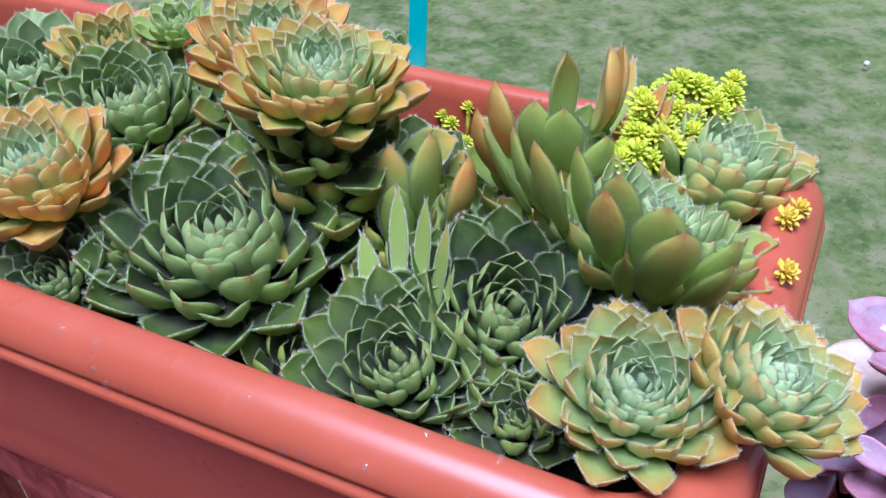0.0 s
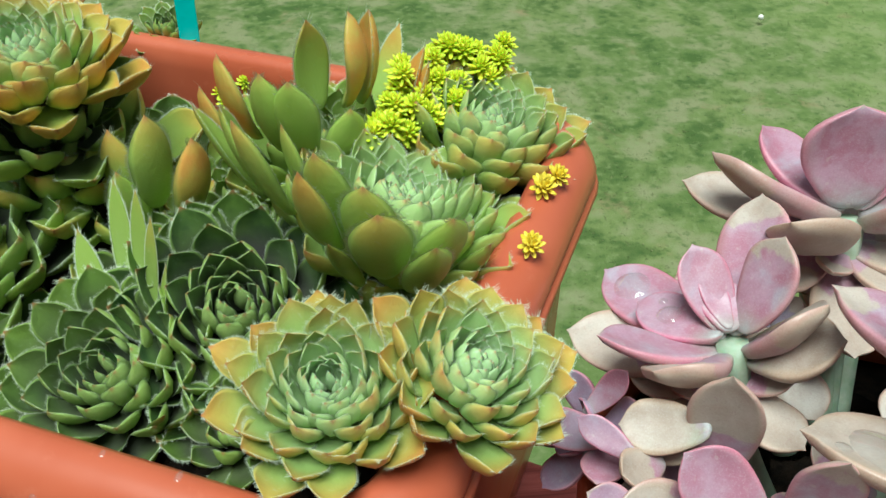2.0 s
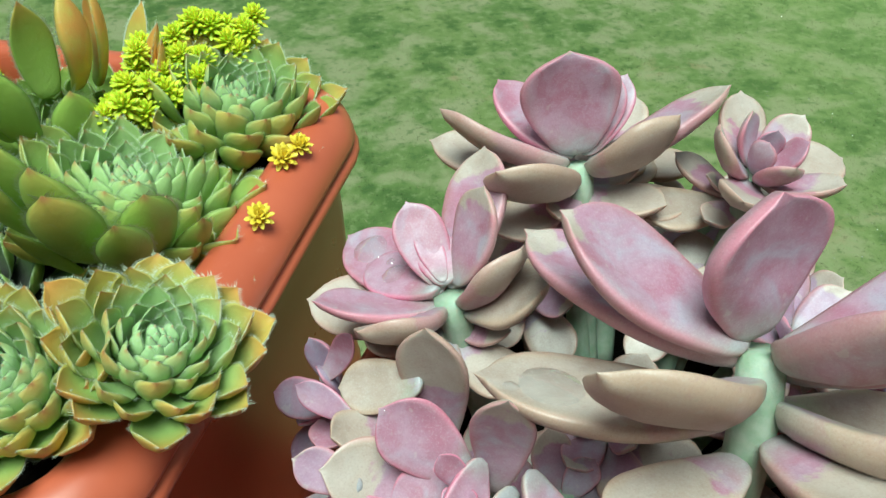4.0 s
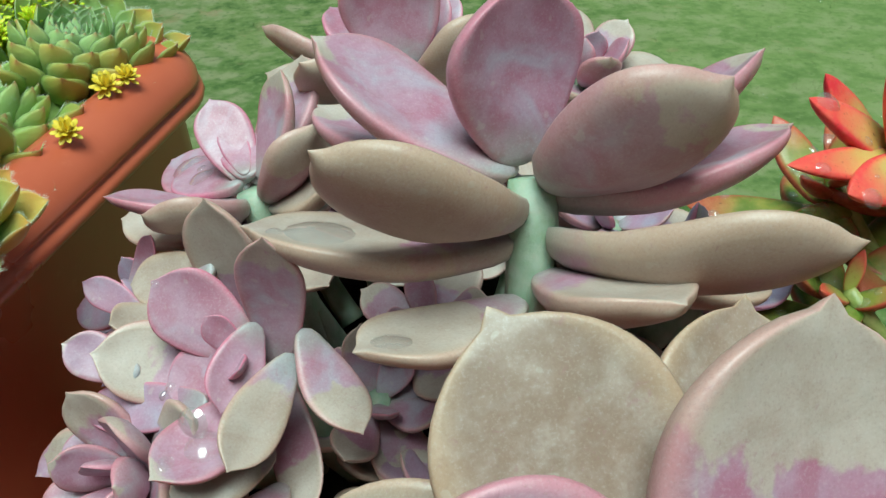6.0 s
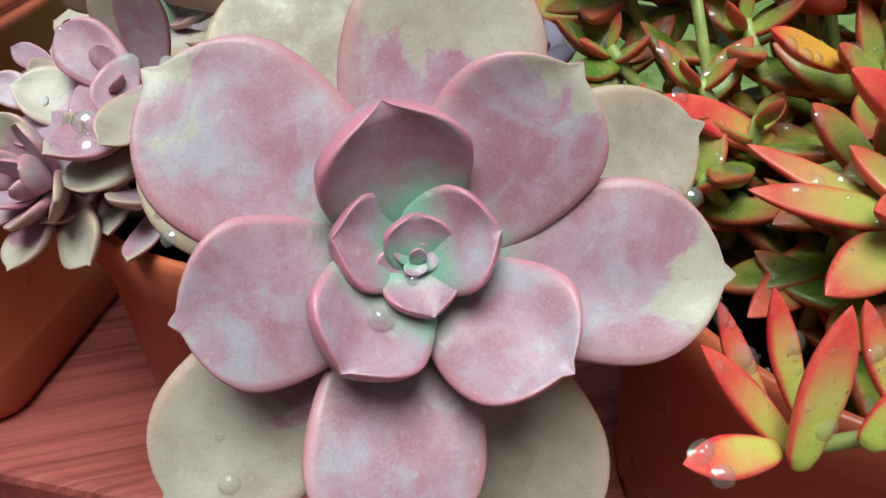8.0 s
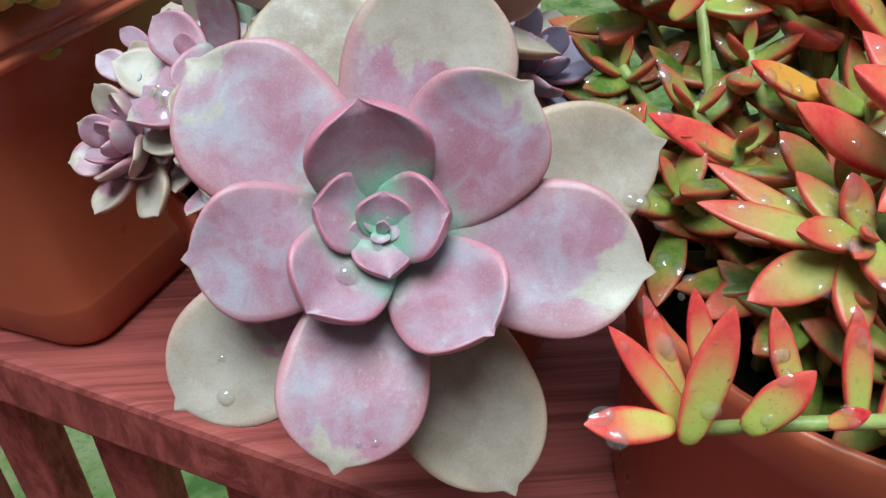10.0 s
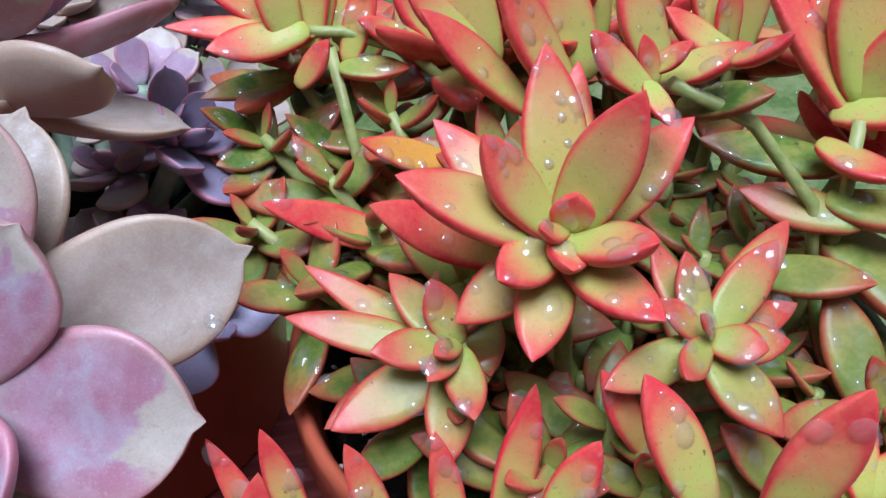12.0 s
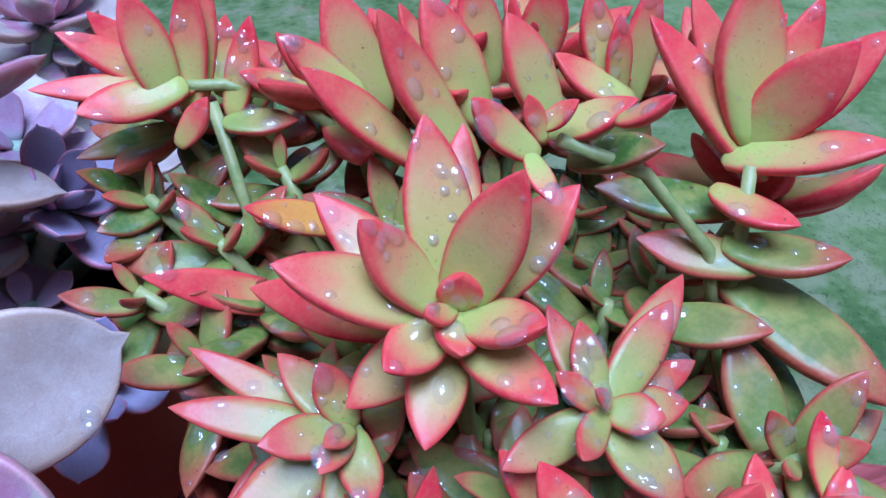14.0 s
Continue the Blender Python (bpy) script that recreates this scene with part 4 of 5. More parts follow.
for x, y, z in ((0.240, 0.170, 1.150), (0.190, 0.190, 1.148), (0.230, 0.210, 1.152), (0.170, 0.205, 1.142), (0.262, 0.205, 1.150), (0.272, 0.165, 1.146), (0.225, 0.235, 1.145), (0.275, 0.130, 1.142), (0.150, 0.140, 1.128), (0.245, 0.095, 1.135), (0.180, 0.118, 1.138), (0.197, 0.132, 1.146), (0.190, 0.092, 1.130), (0.168, 0.128, 1.132), (0.215, 0.088, 1.138), (0.240, 0.120, 1.150)):
    ghost_ring((x, y, z), (rnd.uniform(-0.4, 0.4), rnd.uniform(-0.5, 0.2), 1), 10, 0.030, (40, 105), rnd.uniform(0, 6), blue=rnd.uniform(0, 0.3), age=(0.2, 0.8), wide=0.58, foot=(x * 0.6 + 0.0824, y * 0.6 + 0.0576, 1.112))

# ---- red stonecrop ----
crop = tagged(new("stonecrop"), "glossy red-edged green stonecrop with pointed leaves, wet", "succulent")
crop.location = (0.374, 0.020, 1.115)
crop_leaves = []


def crop_stem(a, b, r=0.0022):
    a, b = Vector(a), Vector(b)
    m = Vector((b.x * 0.4 + a.x * 0.6, b.y * 0.4 + a.y * 0.6, a.z * 0.6 + b.z * 0.4))
    return stem_part(crop, [a * (1 - t) ** 2 + m * 2 * t * (1 - t) + b * t * t for t in [k / 6 for k in range(7)]], [r * (0.8 + 0.4 * k / 6) for k in range(7)], SEDUM_STEM)


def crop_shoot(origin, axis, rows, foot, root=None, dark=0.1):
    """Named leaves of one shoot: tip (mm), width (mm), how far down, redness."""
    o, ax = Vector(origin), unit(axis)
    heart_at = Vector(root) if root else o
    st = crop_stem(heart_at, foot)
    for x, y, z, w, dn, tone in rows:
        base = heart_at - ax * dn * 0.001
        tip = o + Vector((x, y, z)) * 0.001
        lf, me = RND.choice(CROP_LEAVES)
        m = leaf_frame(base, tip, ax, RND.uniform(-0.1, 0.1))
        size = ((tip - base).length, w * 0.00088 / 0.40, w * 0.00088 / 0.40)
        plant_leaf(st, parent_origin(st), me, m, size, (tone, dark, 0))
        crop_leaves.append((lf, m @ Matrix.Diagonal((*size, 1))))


def crop_ring(origin, axis, n, length, th=(20, 100), foot=None, start=0.0, red=(0.7, 0.4), dark=(0.0, 0.3), wide=0.40, pitch=0.0):
    """A shoot with leaves in a spiral; pitch: metres of stem that they take up."""
    o, ax = Vector(origin), unit(axis)
    a, b = spread(ax)
    st = crop_stem(o, foot or (o.x * 0.5 + 0.187, o.y * 0.5 + 0.01, 1.112))
    for i in range(n):
        f = (i + 0.5) / n
        az = start + i * 2.39996 + RND.uniform(-0.15, 0.15)
        ang = radians(th[0] + (th[1] - th[0]) * f + RND.uniform(-6, 6))
        ln = length * (0.35 + 0.65 * min(1, f * 1.6)) * RND.uniform(0.88, 1.1)
        base = o - ax * pitch * f
        d = (a * math.cos(az) + b * math.sin(az)) * math.sin(ang) + ax * math.cos(ang)
        lf, me = RND.choice(CROP_LEAVES)
        m = leaf_frame(base, base + d, ax, RND.uniform(-0.2, 0.2))
        w = wide * ln * RND.uniform(0.88, 1.12) / 0.40
        size = (ln, w, w)
        plant_leaf(st, parent_origin(st), me, m, size, (red[0] + (red[1] - red[0]) * f, dark[0] + (dark[1] - dark[0]) * f, 0))
        if f > 0.2:
            crop_leaves.append((lf, m @ Matrix.Diagonal((*size, 1))))


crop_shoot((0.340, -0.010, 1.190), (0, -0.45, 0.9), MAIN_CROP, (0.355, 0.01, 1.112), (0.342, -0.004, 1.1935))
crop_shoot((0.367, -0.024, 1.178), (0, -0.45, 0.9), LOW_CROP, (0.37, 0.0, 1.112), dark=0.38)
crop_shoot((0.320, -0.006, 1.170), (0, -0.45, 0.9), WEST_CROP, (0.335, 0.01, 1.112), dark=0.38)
for x, y, z, ln, s in ((0.452, 0.062, 1.195, 0.036, 0.6), (0.345, 0.100, 1.190, 0.034, 2.6), (0.400, 0.085, 1.198, 0.034, 1.5), (0.372, 0.088, 1.196, 0.036, 0.9), (0.440, 0.030, 1.180, 0.032, 0.2)):
    crop_ring((x, y, z), (0.1, 0.05, 1), 12, ln, (10, 85), start=s, red=(0.7, 0.6), pitch=0.008)
for row in (LOOSE_1, LOOSE_2, LOOSE_3, LOOSE_4, LOOSE_5, LOOSE_6, LOOSE_7):
    for x, y, z, bx, by, bz, w, red, dark in row:
        o = Vector(crop.location)
        tip, base = o + Vector((x, y, z)) * 0.001, o + Vector((bx, by, bz)) * 0.001
        lf, me = RND.choice(CROP_LEAVES)
        base = tip + (base - tip) * 1.22
        m = leaf_frame(base, tip, unit((0, -0.45, 0.9)), RND.uniform(-0.15, 0.15))
        w = min(w * (0.6 if row is LOOSE_7 else 0.72 if row is LOOSE_6 else 0.84), 450 * (tip - base).length)
        size = ((tip - base).length, w * 0.001 / 0.40, w * 0.001 / 0.40)
        plant_leaf(crop, o, me, m, size, (red, dark if dark < 0.2 else min(1, dark * 1.3 + 0.1), 0.9 if (x, y) == (-65, 29) else 0))
        crop_leaves.append((lf, m @ Matrix.Diagonal((*size, 1))))
for pts in (((0.272, -0.032, 1.138), (0.292, -0.040, 1.147), (0.312, -0.042, 1.148), (0.335, -0.030, 1.135), (0.345, -0.015, 1.112)), ((0.312, -0.042, 1.148), (0.325, -0.048, 1.150), (0.345, -0.035, 1.14), (0.36, -0.02, 1.112)),
            ((0.423, 0.016, 1.198), (0.420, 0.008, 1.175), (0.414, 0.004, 1.15), (0.41, 0.01, 1.112)), ((0.377, 0.025, 1.209), (0.398, 0.021, 1.198), (0.412, 0.010, 1.180), (0.414, 0.004, 1.16)), ((0.308, 0.090, 1.196), (0.312, 0.075, 1.165), (0.325, 0.06, 1.112)), ((0.297, 0.0945, 1.200), (0.312, 0.094, 1.1985), (0.330, 0.088, 1.1935), (0.345, 0.080, 1.18), (0.350, 0.07, 1.15))):
    stem_part(crop, pts, [0.0017] * len(pts), SEDUM_STEM)
# filler shoots, leaf colour darkened down the stem for the shaded gaps
for k, (x, y, z, n, ln) in enumerate(((0.286, 0.088, 1.172, 9, 0.028), (0.279, 0.066, 1.158, 9, 0.028), (0.302, 0.064, 1.170, 9, 0.030), (0.296, 0.112, 1.186, 10, 0.032), (0.318, 0.108, 1.185, 10, 0.034), (0.322, 0.078, 1.180, 10, 0.030), (0.292, 0.040, 1.155, 8, 0.030), (0.360, 0.100, 1.190, 10, 0.036), (0.395, 0.095, 1.190, 10, 0.036), (0.430, 0.080, 1.190, 10, 0.036))):
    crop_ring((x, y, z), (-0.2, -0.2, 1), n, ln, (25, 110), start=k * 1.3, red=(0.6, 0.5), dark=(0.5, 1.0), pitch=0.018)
for k, (x, y, z, ln) in enumerate(((0.335, -0.025, 1.146, 0.032), (0.355, -0.035, 1.148, 0.032), (0.385, -0.048, 1.152, 0.034), (0.410, -0.036, 1.158, 0.034), (0.345, 0.045, 1.178, 0.034), (0.330, 0.020, 1.165, 0.034))):
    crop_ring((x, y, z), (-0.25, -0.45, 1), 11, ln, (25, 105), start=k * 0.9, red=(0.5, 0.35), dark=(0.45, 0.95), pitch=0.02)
# low filler shoots, deep green darkened further to stand in for shade
rnd = random.Random(21)
for k in range(38):
    a, r = k * 2.39996, 0.068 * math.sqrt((k + 0.5) / 38)
    x, y = 0.370 + r * math.cos(a), 0.032 + r * math.sin(a)
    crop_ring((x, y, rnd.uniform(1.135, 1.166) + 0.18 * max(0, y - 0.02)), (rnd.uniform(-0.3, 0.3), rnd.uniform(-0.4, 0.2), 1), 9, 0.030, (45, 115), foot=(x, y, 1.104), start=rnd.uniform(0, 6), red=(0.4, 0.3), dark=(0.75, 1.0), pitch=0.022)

# ---- houseleeks ----
DARK_LEEK = "dark green houseleek rosette with fringed leaves, dewy, in the planter"
PALE_LEEK = "pale green houseleek rosette with tan-tipped fringed leaves"
WARM_LEEK = "green houseleek rosette with orange outer leaves"
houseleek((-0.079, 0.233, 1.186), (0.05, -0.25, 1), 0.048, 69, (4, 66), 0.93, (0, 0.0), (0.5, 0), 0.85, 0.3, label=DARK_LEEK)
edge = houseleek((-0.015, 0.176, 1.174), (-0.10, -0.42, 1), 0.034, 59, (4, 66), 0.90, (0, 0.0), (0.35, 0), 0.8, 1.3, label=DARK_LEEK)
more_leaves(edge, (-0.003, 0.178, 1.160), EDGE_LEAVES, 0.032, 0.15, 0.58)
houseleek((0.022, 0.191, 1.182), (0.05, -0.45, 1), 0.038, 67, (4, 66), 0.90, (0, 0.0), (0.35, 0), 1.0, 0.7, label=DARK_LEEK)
houseleek((0.050, 0.142, 1.200), (-0.05, -0.30, 1), 0.0262, 75, (4, 64), 0.95, (0, 0.57), (1.0, 0.15), 0.2, 0.2, label=PALE_LEEK)
houseleek((0.088, 0.144, 1.201), (0.35, -0.2, 1), 0.0250, 69, (4, 64), 0.95, (0, 0.54), (1.0, 0.15), 0.2, 2.0, label=PALE_LEEK)
cup = houseleek((0.075, 0.230, 1.192), (0.22, 0.06, 1), 0.041, 92, (4, 58), 0.85, (0, 0.25), (0.85, 0.1), 0.25, 0.9, label=PALE_LEEK)
more_leaves(cup, (0.070, 0.225, 1.165), CUP_LEAVES, 0.033, 0.0, 0.95, 0.42)
houseleek((0.110, 0.269, 1.194), (0.22, -0.14, 1), 0.0365, 75, (4, 58), 0.85, (0, 0.4), (0.85, 0.1), 0.3, 0.1, label=PALE_LEEK)
warm = houseleek((0.047, 0.272, 1.190), (0.0, -0.1, 1), 0.038, 54, (4, 66), 0.84, (0, 0.2), (0.2, 0), 0.35, 2.4, label=WARM_LEEK)
more_leaves(warm, (0.047, 0.275, 1.168), WARM_LEAVES, 0.030, 0.0, 1.1, 0.95)
houseleek((-0.041, 0.262, 1.232), (0.10, -0.18, 1), 0.032, 92, (4, 66), 0.87, (0, 0.62), (1.0, 0), 0.0, 0.6, label=WARM_LEEK)
houseleek((-0.147, 0.246, 1.204), (-0.05, -0.2, 1), 0.034, 81, (4, 66), 0.87, (0, 0.9), (1.0, 0), 0.0, 1.6, label=WARM_LEEK)
houseleek((-0.134, 0.214, 1.174), (0.0, -0.5, 1), 0.022, 49, (4, 66), 0.87, (0, 0.0), (0.5, 0.1), 0.9, 0.4, label=DARK_LEEK)
houseleek((-0.070, 0.316, 1.222), (0.0, -0.2, 1), 0.034, 81, (4, 66), 0.87, (0, 0.9), (0.9, 0), 0.0, 2.9, label=WARM_LEEK)
houseleek((-0.133, 0.315, 1.194), (0.1, -0.3, 1), 0.040, 67, (4, 66), 0.90, (0, 0.1), (0.6, 0), 0.7, 1.1, label=DARK_LEEK)
houseleek((-0.195, 0.359, 1.187), (0.1, -0.3, 1), 0.044, 44, (5, 70), 0.94, (0, 0.05), (0.7, 0.3), 0.5, 0.8, label="grey-green houseleek rosette with broad flat leaves")
houseleek((-0.120, 0.355, 1.208), (0.0, -0.2, 1), 0.019, 36, (5, 70), 0.97, (0, 0.1), (0.5, 0), 0.1, 2.2, label="small fresh green houseleek rosette")
houseleek((-0.158, 0.368, 1.195), (0.0, -0.2, 1), 0.033, 43, (5, 70), 0.84, (0.3, 0.7), (0.2, 0), 0.1, 0.2, label=WARM_LEEK)
houseleek((-0.024, 0.376, 1.184), (0.0, -0.2, 1), 0.017, 33, (5, 70), 0.89, (0, 0.1), (0.3, 0), 0.6, 1.9, label="small dark green houseleek rosette")
tan = houseleek((-0.012, 0.248, 1.176), (0.2, -0.2, 1), 0.031, 18, (5, 70), 1.06, (0.2, 0.35), (0.1, 0), 0.1, 0.2, label="yellow-green houseleek rosette with broad tan leaves")
more_leaves(tan, (-0.012, 0.245, 1.182), TAN_LEAVES, 0.032, 0.05, 1.2, 0.8)
houseleek((-0.045, 0.195, 1.160), (0.0, -0.2, 1), 0.031, 28, (5, 70), 0.99, (0, 0.0), (0.0, 0), 0.8, 0.6, label=DARK_LEEK)
houseleek((0.015, 0.225, 1.175), (0.0, -0.2, 1), 0.033, 34, (5, 70), 0.93, (0, 0.0), (0.0, 0), 0.7, 2.6, label=DARK_LEEK)
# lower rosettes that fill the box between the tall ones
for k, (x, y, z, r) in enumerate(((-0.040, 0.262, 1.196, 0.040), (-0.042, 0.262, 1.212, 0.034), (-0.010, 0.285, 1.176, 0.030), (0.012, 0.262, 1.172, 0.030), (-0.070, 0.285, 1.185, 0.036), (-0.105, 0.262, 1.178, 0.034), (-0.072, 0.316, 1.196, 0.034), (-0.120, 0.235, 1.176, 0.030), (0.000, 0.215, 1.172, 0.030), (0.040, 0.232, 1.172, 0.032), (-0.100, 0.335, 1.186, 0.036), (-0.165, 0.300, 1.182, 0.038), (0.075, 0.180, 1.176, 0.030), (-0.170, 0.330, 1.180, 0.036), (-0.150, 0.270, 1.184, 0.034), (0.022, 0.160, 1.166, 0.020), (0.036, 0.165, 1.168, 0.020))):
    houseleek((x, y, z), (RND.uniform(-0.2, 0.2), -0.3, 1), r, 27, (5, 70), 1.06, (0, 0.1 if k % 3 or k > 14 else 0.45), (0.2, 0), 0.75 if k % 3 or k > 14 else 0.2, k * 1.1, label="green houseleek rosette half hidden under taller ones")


# ---- lime stonecrop and its flowers ----
lime_leaf = Leaf("lime", 0.0042, 0.0013, 0.02)


LIME_LEAF = lime_leaf.mesh("lime_leaf", 5, 7, LIME)


def sprig(parent, o, axis, r):
    """One tuft of little fat leaves round a bud."""
    a, b = spread(axis)
    bud = part("sprig", tube("sprig", [-axis * r * 0.7, Vector((0, 0, 0)), axis * r * 0.3], [r * 0.2, r * 0.25, r * 0.1], 7), LIME, parent)
    bud.location = o
    for i in range(38):
        f = (i + 0.5) / 38
        az, ang = i * 2.39996, radians(8 + 100 * f)
        d = (a * math.cos(az) + b * math.sin(az)) * math.sin(ang) + axis * math.cos(ang)
        leaf = new("leaf", LIME_LEAF)
        leaf.parent = bud
        leaf.matrix_local = leaf_frame(-axis * r * 0.5 * f, d - axis * r * 0.5 * f, axis) @ Matrix.Scale(r / 0.0042 * (0.6 + 0.4 * f), 4)
    return bud


def lime_clump(points, label):
    thing = tagged(new("lime_stonecrop"), label, "succulent")
    o = Vector(points[0][:3])
    thing.location = (o.x, o.y, 1.15)
    for x, y, z, r in points:
        p = Vector((x, y, z)) - Vector(thing.location)
        me = tube("stem", [p, Vector((p.x * 0.95, p.y * 0.95, p.z * 0.5)), Vector((p.x * 0.9, p.y * 0.9, -0.002))], [0.0009, 0.001, 0.0011], 6)
        part("stem", me, LIME, thing)
        sprig(thing, p, unit((RND.uniform(-0.3, 0.3), RND.uniform(-0.5, 0), 1)), r)


rnd = random.Random(8)
clump = []
for cx, cy, cz, n, sp in ((0.087, 0.284, 1.206, 9, 0.012), (0.073, 0.264, 1.200, 6, 0.008), (0.108, 0.299, 1.203, 7, 0.010), (0.090, 0.274, 1.195, 5, 0.008), (0.097, 0.303, 1.205, 4, 0.008), (0.080, 0.276, 1.202, 6, 0.012)):
    for _ in range(n + n // 2 + 2):
        clump.append((cx + rnd.uniform(-sp, sp), cy + rnd.uniform(-sp, sp), cz - 0.002 + rnd.uniform(-0.010, 0.0), rnd.uniform(0.0056, 0.0070)))
lime_clump(clump, "bright lime-yellow stonecrop tufts between the houseleeks")
lime_clump([(0.004, 0.332, 1.166, 0.0045), (0.010, 0.318, 1.164, 0.0045), (-0.006, 0.326, 1.162, 0.0045), (0.012, 0.340, 1.170, 0.004), (0.018, 0.330, 1.162, 0.0045), (-0.012, 0.318, 1.163, 0.004), (0.000, 0.345, 1.163, 0.004), (0.022, 0.318, 1.163, 0.004)], "small green stonecrop sprigs on bare soil")


def star_flower(x, y, z, r, axis):
    o = Vector((x, y, z))
    thing = tagged(new("yellow_flower"), "small yellow star flower leaning over the planter rim", "flower", "yellow flowers on the rim")
    thing.location = o
    axis = unit(axis)
    a, b = spread(axis)
    for i in range(26):
        az = i * 2.39996
        d = (a * math.cos(az) + b * math.sin(az)) * math.sin(radians(10 + 3.6 * i)) + axis * math.cos(radians(10 + 3.6 * i))
        lf = Leaf("lime", r * (0.75 + 0.01 * i), r * 0.34, 0.05, 0.6)
        ob = part("petal", lf.mesh("petal", 6, 8, YELLOW), None, thing)
        ob.matrix_local = leaf_frame(Vector((0, 0, 0)), d * 1.0, axis)
    part("stem", tube("stem", [Vector((0, 0, 0)), Vector((-0.003, 0.001, -0.005)), Vector((-0.007, 0.003, -0.014))], [0.0004, 0.0005, 0.0006], 6), LIME, thing, "thin green stem")


star_flower(0.1200, 0.2335, 1.1825, 0.0055, (0.2, -0.5, 0.8))
star_flower(0.1260, 0.2390, 1.1825, 0.0050, (0.3, -0.3, 0.8))
star_flower(0.1105, 0.2045, 1.1820, 0.0050, (0.2, -0.5, 0.8))

# ---- plant label ----
bm = bmesh.new()
bmesh.ops.create_cube(bm, size=1)
for q in bm.verts:
    q.co = Vector((q.co.x * 0.0085, q.co.y * 0.0012, q.co.z * 0.15))
bmesh.ops.bevel(bm, geom=bm.edges[:], offset=0.0004, segments=1, affect="EDGES")
tag = tagged(part("plant_label", bm, TEAL), "turquoise plastic plant label stuck in the soil", "plant label")
tag.matrix_world = Matrix.Translation((-0.011, 0.368, 1.215)) @ Euler((radians(-4), radians(3), radians(10))).to_matrix().to_4x4()

# ---- lawn ----
GROUND = -0.86
bm = bmesh.new()
n = 24
vs = [[bm.verts.new((-300 + 600 * i / n, -300 + 600 * j / n, GROUND)) for j in range(n + 1)] for i in range(n + 1)]
for i in range(n):
    for j in range(n):
        bm.faces.new((vs[i][j], vs[i + 1][j], vs[i + 1][j + 1], vs[i][j + 1]))
tagged(part("ground", bm, LAWN), "mown lawn, green with dry patches", "lawn", kind="structure")
rg = np.random.RandomState(4)
N = 150000
xy = np.stack([rg.uniform(-3.0, 6.5, N), rg.uniform(0.8, 9.0, N)], 1)
h, az, lean = rg.uniform(0.003, 0.008, N), rg.uniform(0, 6.283, N), rg.uniform(1.2, 3.0, N)
w = rg.uniform(0.0015, 0.0035, N)
sx, sy = np.cos(az), np.sin(az)
v = np.zeros((N, 3, 3))
v[:, 0] = np.stack([xy[:, 0] - sy * w, xy[:, 1] + sx * w, np.full(N, GROUND)], 1)
v[:, 1] = np.stack([xy[:, 0] + sy * w, xy[:, 1] - sx * w, np.full(N, GROUND)], 1)
v[:, 2] = np.stack([xy[:, 0] + sx * h * lean, xy[:, 1] + sy * h * lean, GROUND + h], 1)
me = bpy.data.meshes.new("grass")
me.vertices.add(3 * N)
me.vertices.foreach_set("co", v.ravel())
me.loops.add(3 * N)
me.loops.foreach_set("vertex_index", np.arange(3 * N))
me.polygons.add(N)
me.polygons.foreach_set("loop_start", np.arange(0, 3 * N, 3))
me.update(calc_edges=True)
tagged(part("grass", me, BLADE), "short green lawn grass with some dry blades", "grass", kind="stuff")
bm = bmesh.new()
bmesh.ops.create_icosphere(bm, subdivisions=2, radius=0.018, matrix=Matrix.Translation((2.553, 4.638, GROUND + 0.05)))
for q in bm.verts:
    q.co += Vector((noise.noise(q.co * 90), noise.noise(q.co * 80), noise.noise(q.co * 70))) * 0.006
tagged(part("clover_flower", bm, CLOVER), "white clover flower head in the lawn", "flower")

# ---- water drops ----
bm = bmesh.new()
bmesh.ops.create_uvsphere(bm, u_segments=14, v_segments=10, radius=1)
for q in bm.verts:
    r = math.hypot(q.co.x, q.co.y)
    q.co.z = 0.5 * (1 - r * r) if q.co.z > -0.05 else -2.0
bmesh.ops.delete(bm, geom=[q for q in bm.verts if q.co.z < -1], context="VERTS")
for f in bm.faces:
    f.smooth = True
DROP = bpy.data.meshes.new("drop")
bm.to_mesh(DROP)
bm.free()
DROP.materials.append(WATER)
BEAD = DROP.copy()
BEAD.materials[0] = water("water_bead", 0.16, 0.95, 0.12)


def drop(lf, m, s, phi, r, flat=1.0, long=1.0, dew=None):
    p, q, k = lf.at(s, phi), lf.at(s + 0.02, phi), lf.at(s, phi + 0.06)
    p, q, k = m @ p, m @ q, m @ k
    n = (q - p).cross(k - p).normalized()
    mid = m @ lf.at(s, -math.pi / 2 if math.sin(phi) > 0 else math.pi / 2)
    if n.dot(p - mid) < 0:
        n = -n
    place = Matrix.Translation(p + n * r * 0.02)
    if dew is not None:
        y = n.cross(q - p).normalized()
        dew.append(place @ Matrix((y.cross(n), y, n)).transposed().to_4x4() @ Matrix.Diagonal((r * long, r, r * flat, 1)))
        return None
    ob = tagged(new("water_drop", DROP), "clear round water drop on a leaf", "water drop", "rain drops on the leaves")
    x = (q - p).normalized()
    y = n.cross(x).normalized()
    ob.matrix_world = place @ Matrix((x, y, n)).transposed().to_4x4() @ Matrix.Diagonal((r * long, r, r * flat, 1))
    return ob


rnd = random.Random(12)
fine_drops = []
for k, (lf, m) in enumerate(crop_leaves):
    for _ in range(rnd.choice((2, 3, 4, 6))):
        r = rnd.choice((0.0006, 0.0008, 0.0011, 0.0014, 0.0018, 0.0023))
        drop(lf, m, rnd.uniform(0.25, 0.92), rnd.uniform(0.6, 2.55), r, 0.8, rnd.uniform(0.9, 1.5), None if r > 0.0013 and k < 170 else fine_drops)
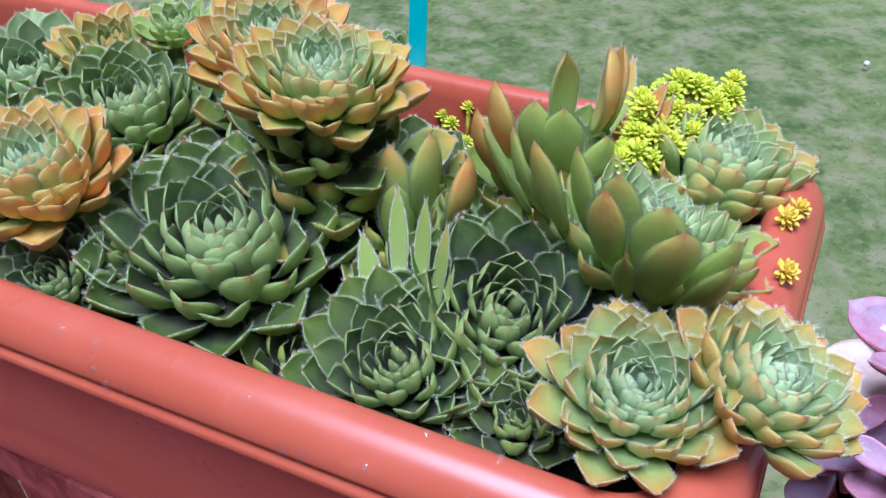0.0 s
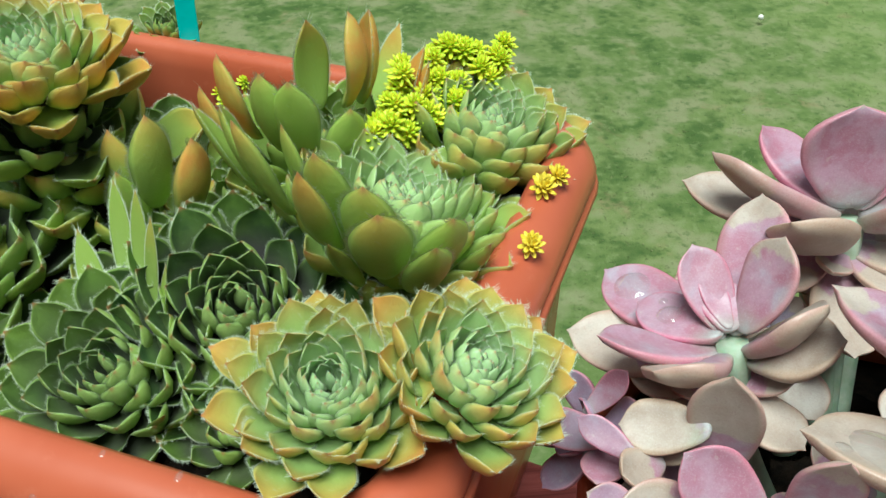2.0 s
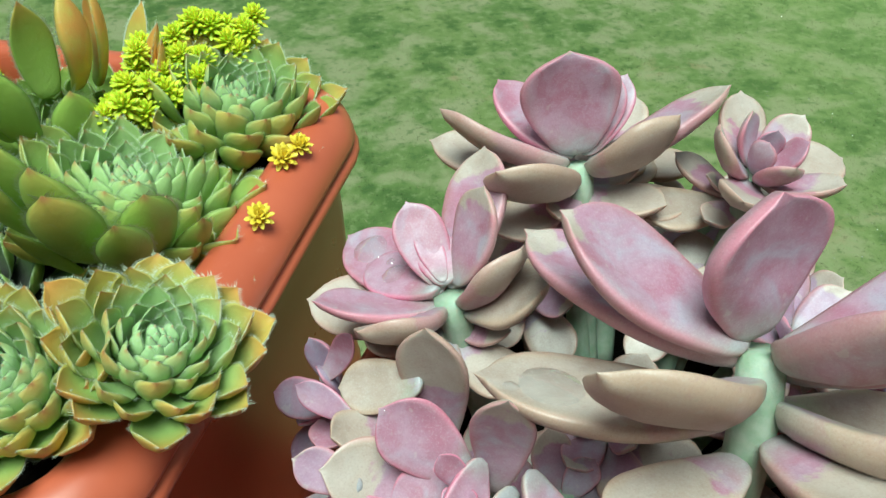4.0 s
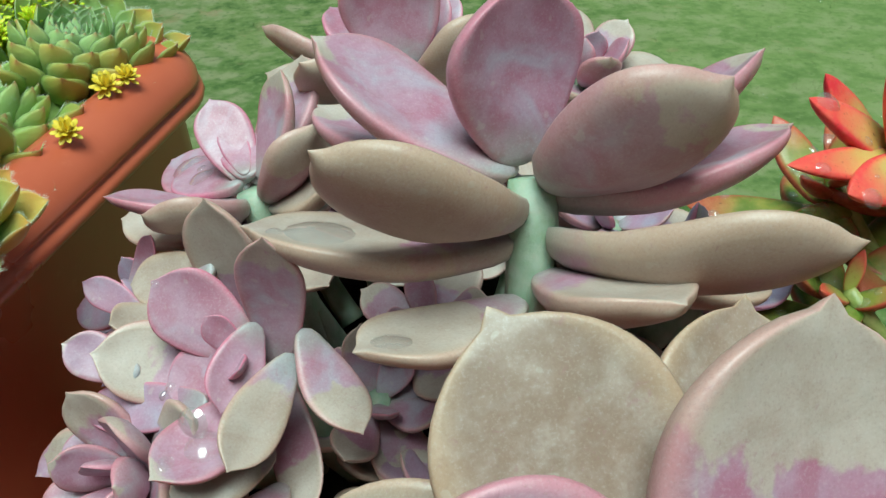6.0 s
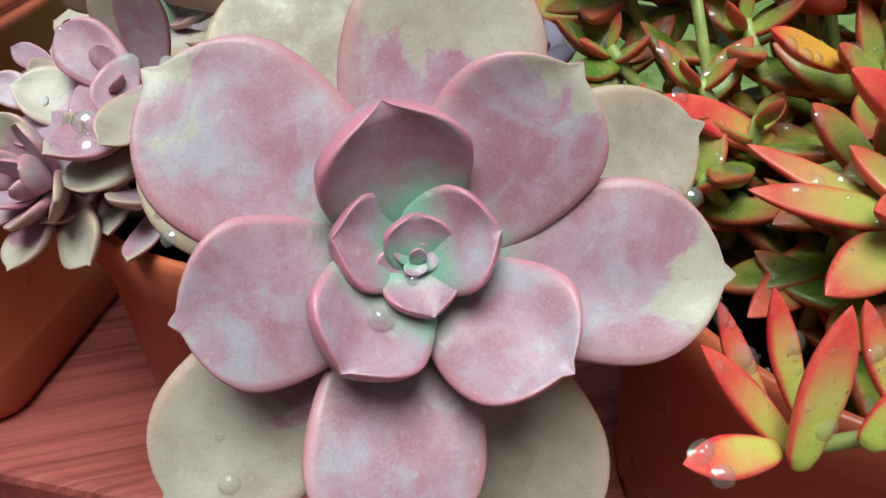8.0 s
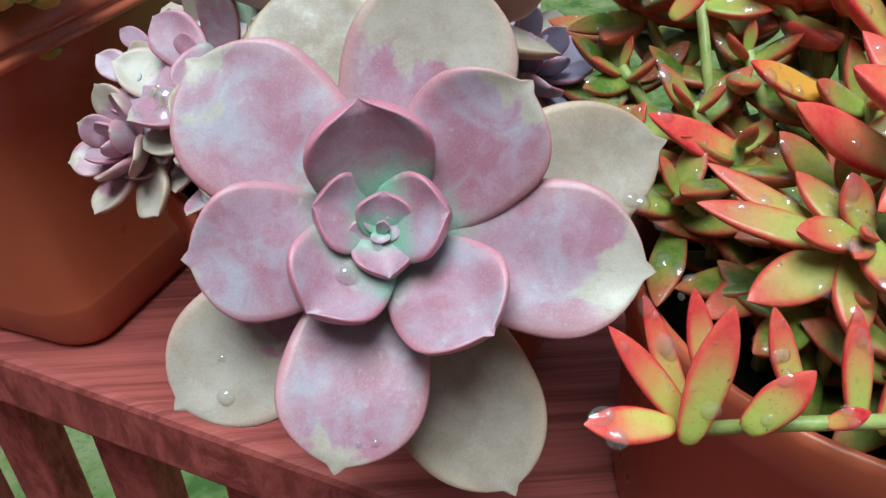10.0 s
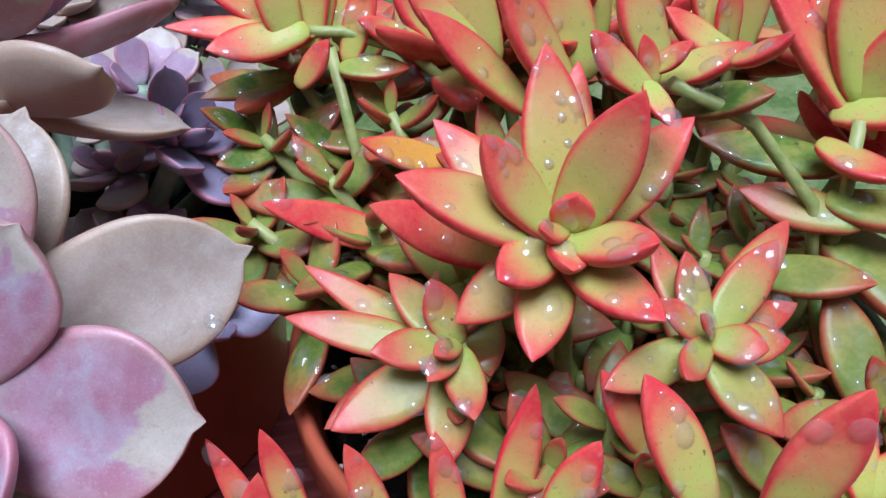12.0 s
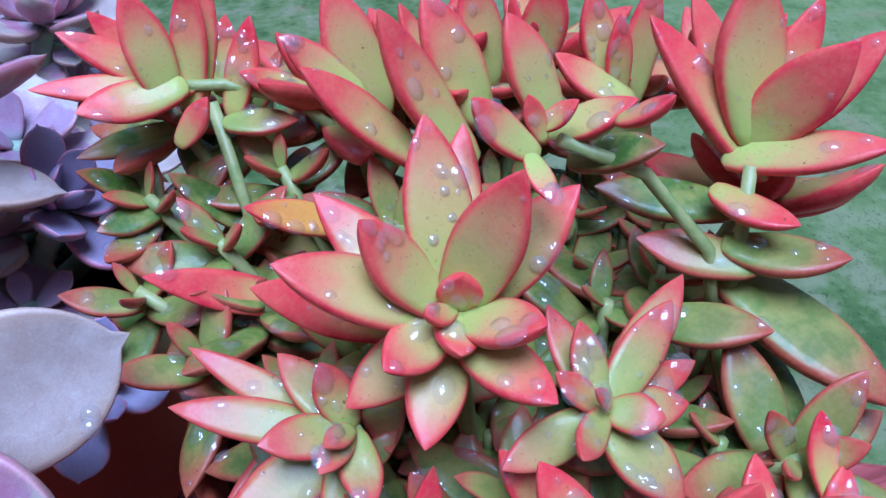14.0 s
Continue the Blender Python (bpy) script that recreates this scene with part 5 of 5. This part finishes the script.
for k, s, phi, r in ((7, 0.8, 1.2, 0.0024), (7, 0.72, 1.7, 0.0010), (8, 0.83, 1.0, 0.0013), (4, 0.8, 2.4, 0.0022), (11, 0.6, 0.9, 0.002), (11, 0.75, 1.3, 0.0012)):
    lf, m, _ = front[k]
    drop(lf, m, s, phi, r)
for k, s, phi, r, fl in ((3, 0.75, 1.6, 0.0058, 0.5), (10, 0.6, 1.5, 0.0038, 0.6), (10, 0.75, 2.0, 0.0014, 0.8), (4, 0.5, 1.4, 0.0012, 0.8), (5, 0.3, 1.5, 0.001, 0.8)):
    lf, m, _ = side[k]
    drop(lf, m, s, phi, r, fl)
for k, s, phi, r, fl in ((5, 0.6, 1.5, 0.0042, 0.8), (5, 0.85, 1.7, 0.0022, 0.4), (6, 0.93, 1.6, 0.0013, 0.9), (2, 0.95, 1.6, 0.001, 0.8)):
    lf, m, _ = small[k]
    drop(lf, m, s, phi, r, fl)
for k, s, phi, r, fl in ((3, 0.7, 1.5, 0.0075, 0.35), (3, 0.85, 1.2, 0.002, 0.7), (7, 0.93, 1.6, 0.0018, 0.9), (7, 0.85, 1.4, 0.0012, 0.8), (6, 0.6, 1.5, 0.003, 0.4), (10, 0.8, 1.5, 0.004, 0.35)):
    lf, m, _ = tall[k]
    drop(lf, m, s, phi, r, fl)


def rim_point(u, inset, z):
    return PU * u + PV * (BOX[2] + inset) + Vector((0, 0, z))


# single large beads: place, up, radius (mm), height
BEADS = [
    (0.1988, -0.0092, 1.1708, -0.05, -0.72, 0.69, 2.5, 1.3),
    (0.2061, -0.0038, 1.1736, 0.073, -0.359, 0.93, 1.4, 1.4),
    (0.1381, 0.0981, 1.1626, -0.477, -0.728, 0.493, 3.6, 0.9),
    (0.1313, 0.1137, 1.1577, -0.543, -0.452, 0.708, 1.2, 1.2),
    (0.2705, 0.0095, 1.1722, 0.25, -0.72, 0.65, 2.2, 1.0),
    (0.1597, 0.0432, 1.1657, -0.367, -0.524, 0.769, 1.3, 1.2),
    (0.1609, 0.0380, 1.1624, -0.505, -0.612, 0.609, 2.0, 0.8),
    (0.1995, -0.0277, 1.1361, -0.077, -0.702, 0.708, 1.4, 1.4),
    (0.3406, 0.0036, 1.2065, -0.025, -0.809, 0.588, 1.5, 1.1),
    (0.3588, -0.0052, 1.2027, -0.319, -0.748, 0.582, 1.7, 1.1),
    (0.3451, 0.0056, 1.2093, 0.003, -0.831, 0.557, 1.2, 1.1),
    (0.3447, 0.0086, 1.2137, 0.047, -0.819, 0.572, 1.1, 1.1),
    (0.3180, -0.0013, 1.2026, 0.084, -0.620, 0.780, 1.1, 1.1),
]
for x, y, z, nx, ny, nz, r, tall_by in BEADS:
    n = unit((nx, ny, nz))
    a, b = spread(n)
    ob = tagged(new("water_drop", BEAD), "large clear water bead on a leaf", "water drop", "rain drops on the leaves")
    ob.matrix_world = Matrix.Translation(Vector((x, y, z)) + n * 0.00005) @ Matrix((a, b, n)).transposed().to_4x4() @ Matrix.Diagonal((r * 0.001, r * 0.001, r * 0.001 * tall_by, 1))


# rain that has run together on the front rim of the box
for k in range(30):
    u = -0.40 + 0.42 * (k + rnd.random()) / 30
    i0 = rnd.choice((0, 0, 1, 2))
    (a, za), (b, zb) = (((0.0060, 1.1765), (0.0025, 1.1728)), ((0.0025, 1.1728), (0.0006, 1.169)), ((0.0145, 1.1795), (0.0105, 1.1788)))[i0]
    f = rnd.random()
    p = rim_point(u, a + (b - a) * f, za + (zb - za) * f)
    x = (rim_point(u, b, zb) - rim_point(u, a, za)).normalized()
    n = PU.cross(x).normalized()
    n = n if n.z > 0 else -n
    r = rnd.choice((0.0005, 0.0007, 0.0009, 0.0013))
    fine_drops.append(Matrix.Translation(p + n * r * 0.01) @ Matrix((x, n.cross(x), n)).transposed().to_4x4() @ Matrix.Diagonal((r * rnd.uniform(1.0, 2.0), r, r * 0.7, 1)))

runs = []
for k in range(46):
    u = -0.21 + 0.20 * rnd.random() ** 0.8
    f = rnd.random()
    p = rim_point(u, 0.006 - 0.0052 * f, 1.1765 - 0.0078 * f)
    x = (rim_point(u, 0.0006, 1.169) - rim_point(u, 0.006, 1.1765)).normalized()
    n = PU.cross(x).normalized()
    n = n if n.z > 0 else -n
    r = rnd.uniform(0.0010, 0.0027)
    runs.append(Matrix.Translation(p - n * 0.0001) @ Matrix((x, n.cross(x), n)).transposed().to_4x4() @ Matrix.Diagonal((r * rnd.uniform(1.0, 1.9), r * rnd.uniform(0.7, 1.2), r * 0.8, 1)))

# dew on the houseleeks
for thing in [o for o in bpy.data.objects if o.name.startswith("houseleek") and o.parent is None]:
    for leaf in thing.children:
        if leaf.color[2] > 0.5 and rnd.random() < 0.8:
            for _ in range(rnd.choice((1, 2, 3))):
                lf = LEEK_BIG[0][0]
                m = Matrix.Translation(thing.location) @ leaf.matrix_local
                p = m @ lf.at(rnd.uniform(0.4, 0.9), rnd.uniform(1.0, 2.1))
                n = (m.to_3x3() @ Vector((0, 0, 1))).normalized()
                x = n.orthogonal().normalized()
                r = rnd.choice((0.0003, 0.0004, 0.0006))
                fine_drops.append(Matrix.Translation(p + n * 0.0002) @ Matrix((x, n.cross(x), n)).transposed().to_4x4() @ Matrix.Scale(r, 4))
cap, faces = [q.co.copy() for q in DROP.vertices], [tuple(f.vertices) for f in DROP.polygons]
for name, places, skin, label in (("rain_drops", fine_drops, WATER, "fine rain drops strewn over leaves and planter rim"), ("water_runs", runs, RUN, "rain water run together on the planter rim")):
    me = bpy.data.meshes.new(name)
    me.from_pydata([tuple(m @ q) for m in places for q in cap], [], [tuple(k + i * len(cap) for k in f) for i in range(len(places)) for f in faces])
    me.polygons.foreach_set("use_smooth", [True] * len(me.polygons))
    tagged(part(name, me, skin), label, "water drops", kind="stuff")
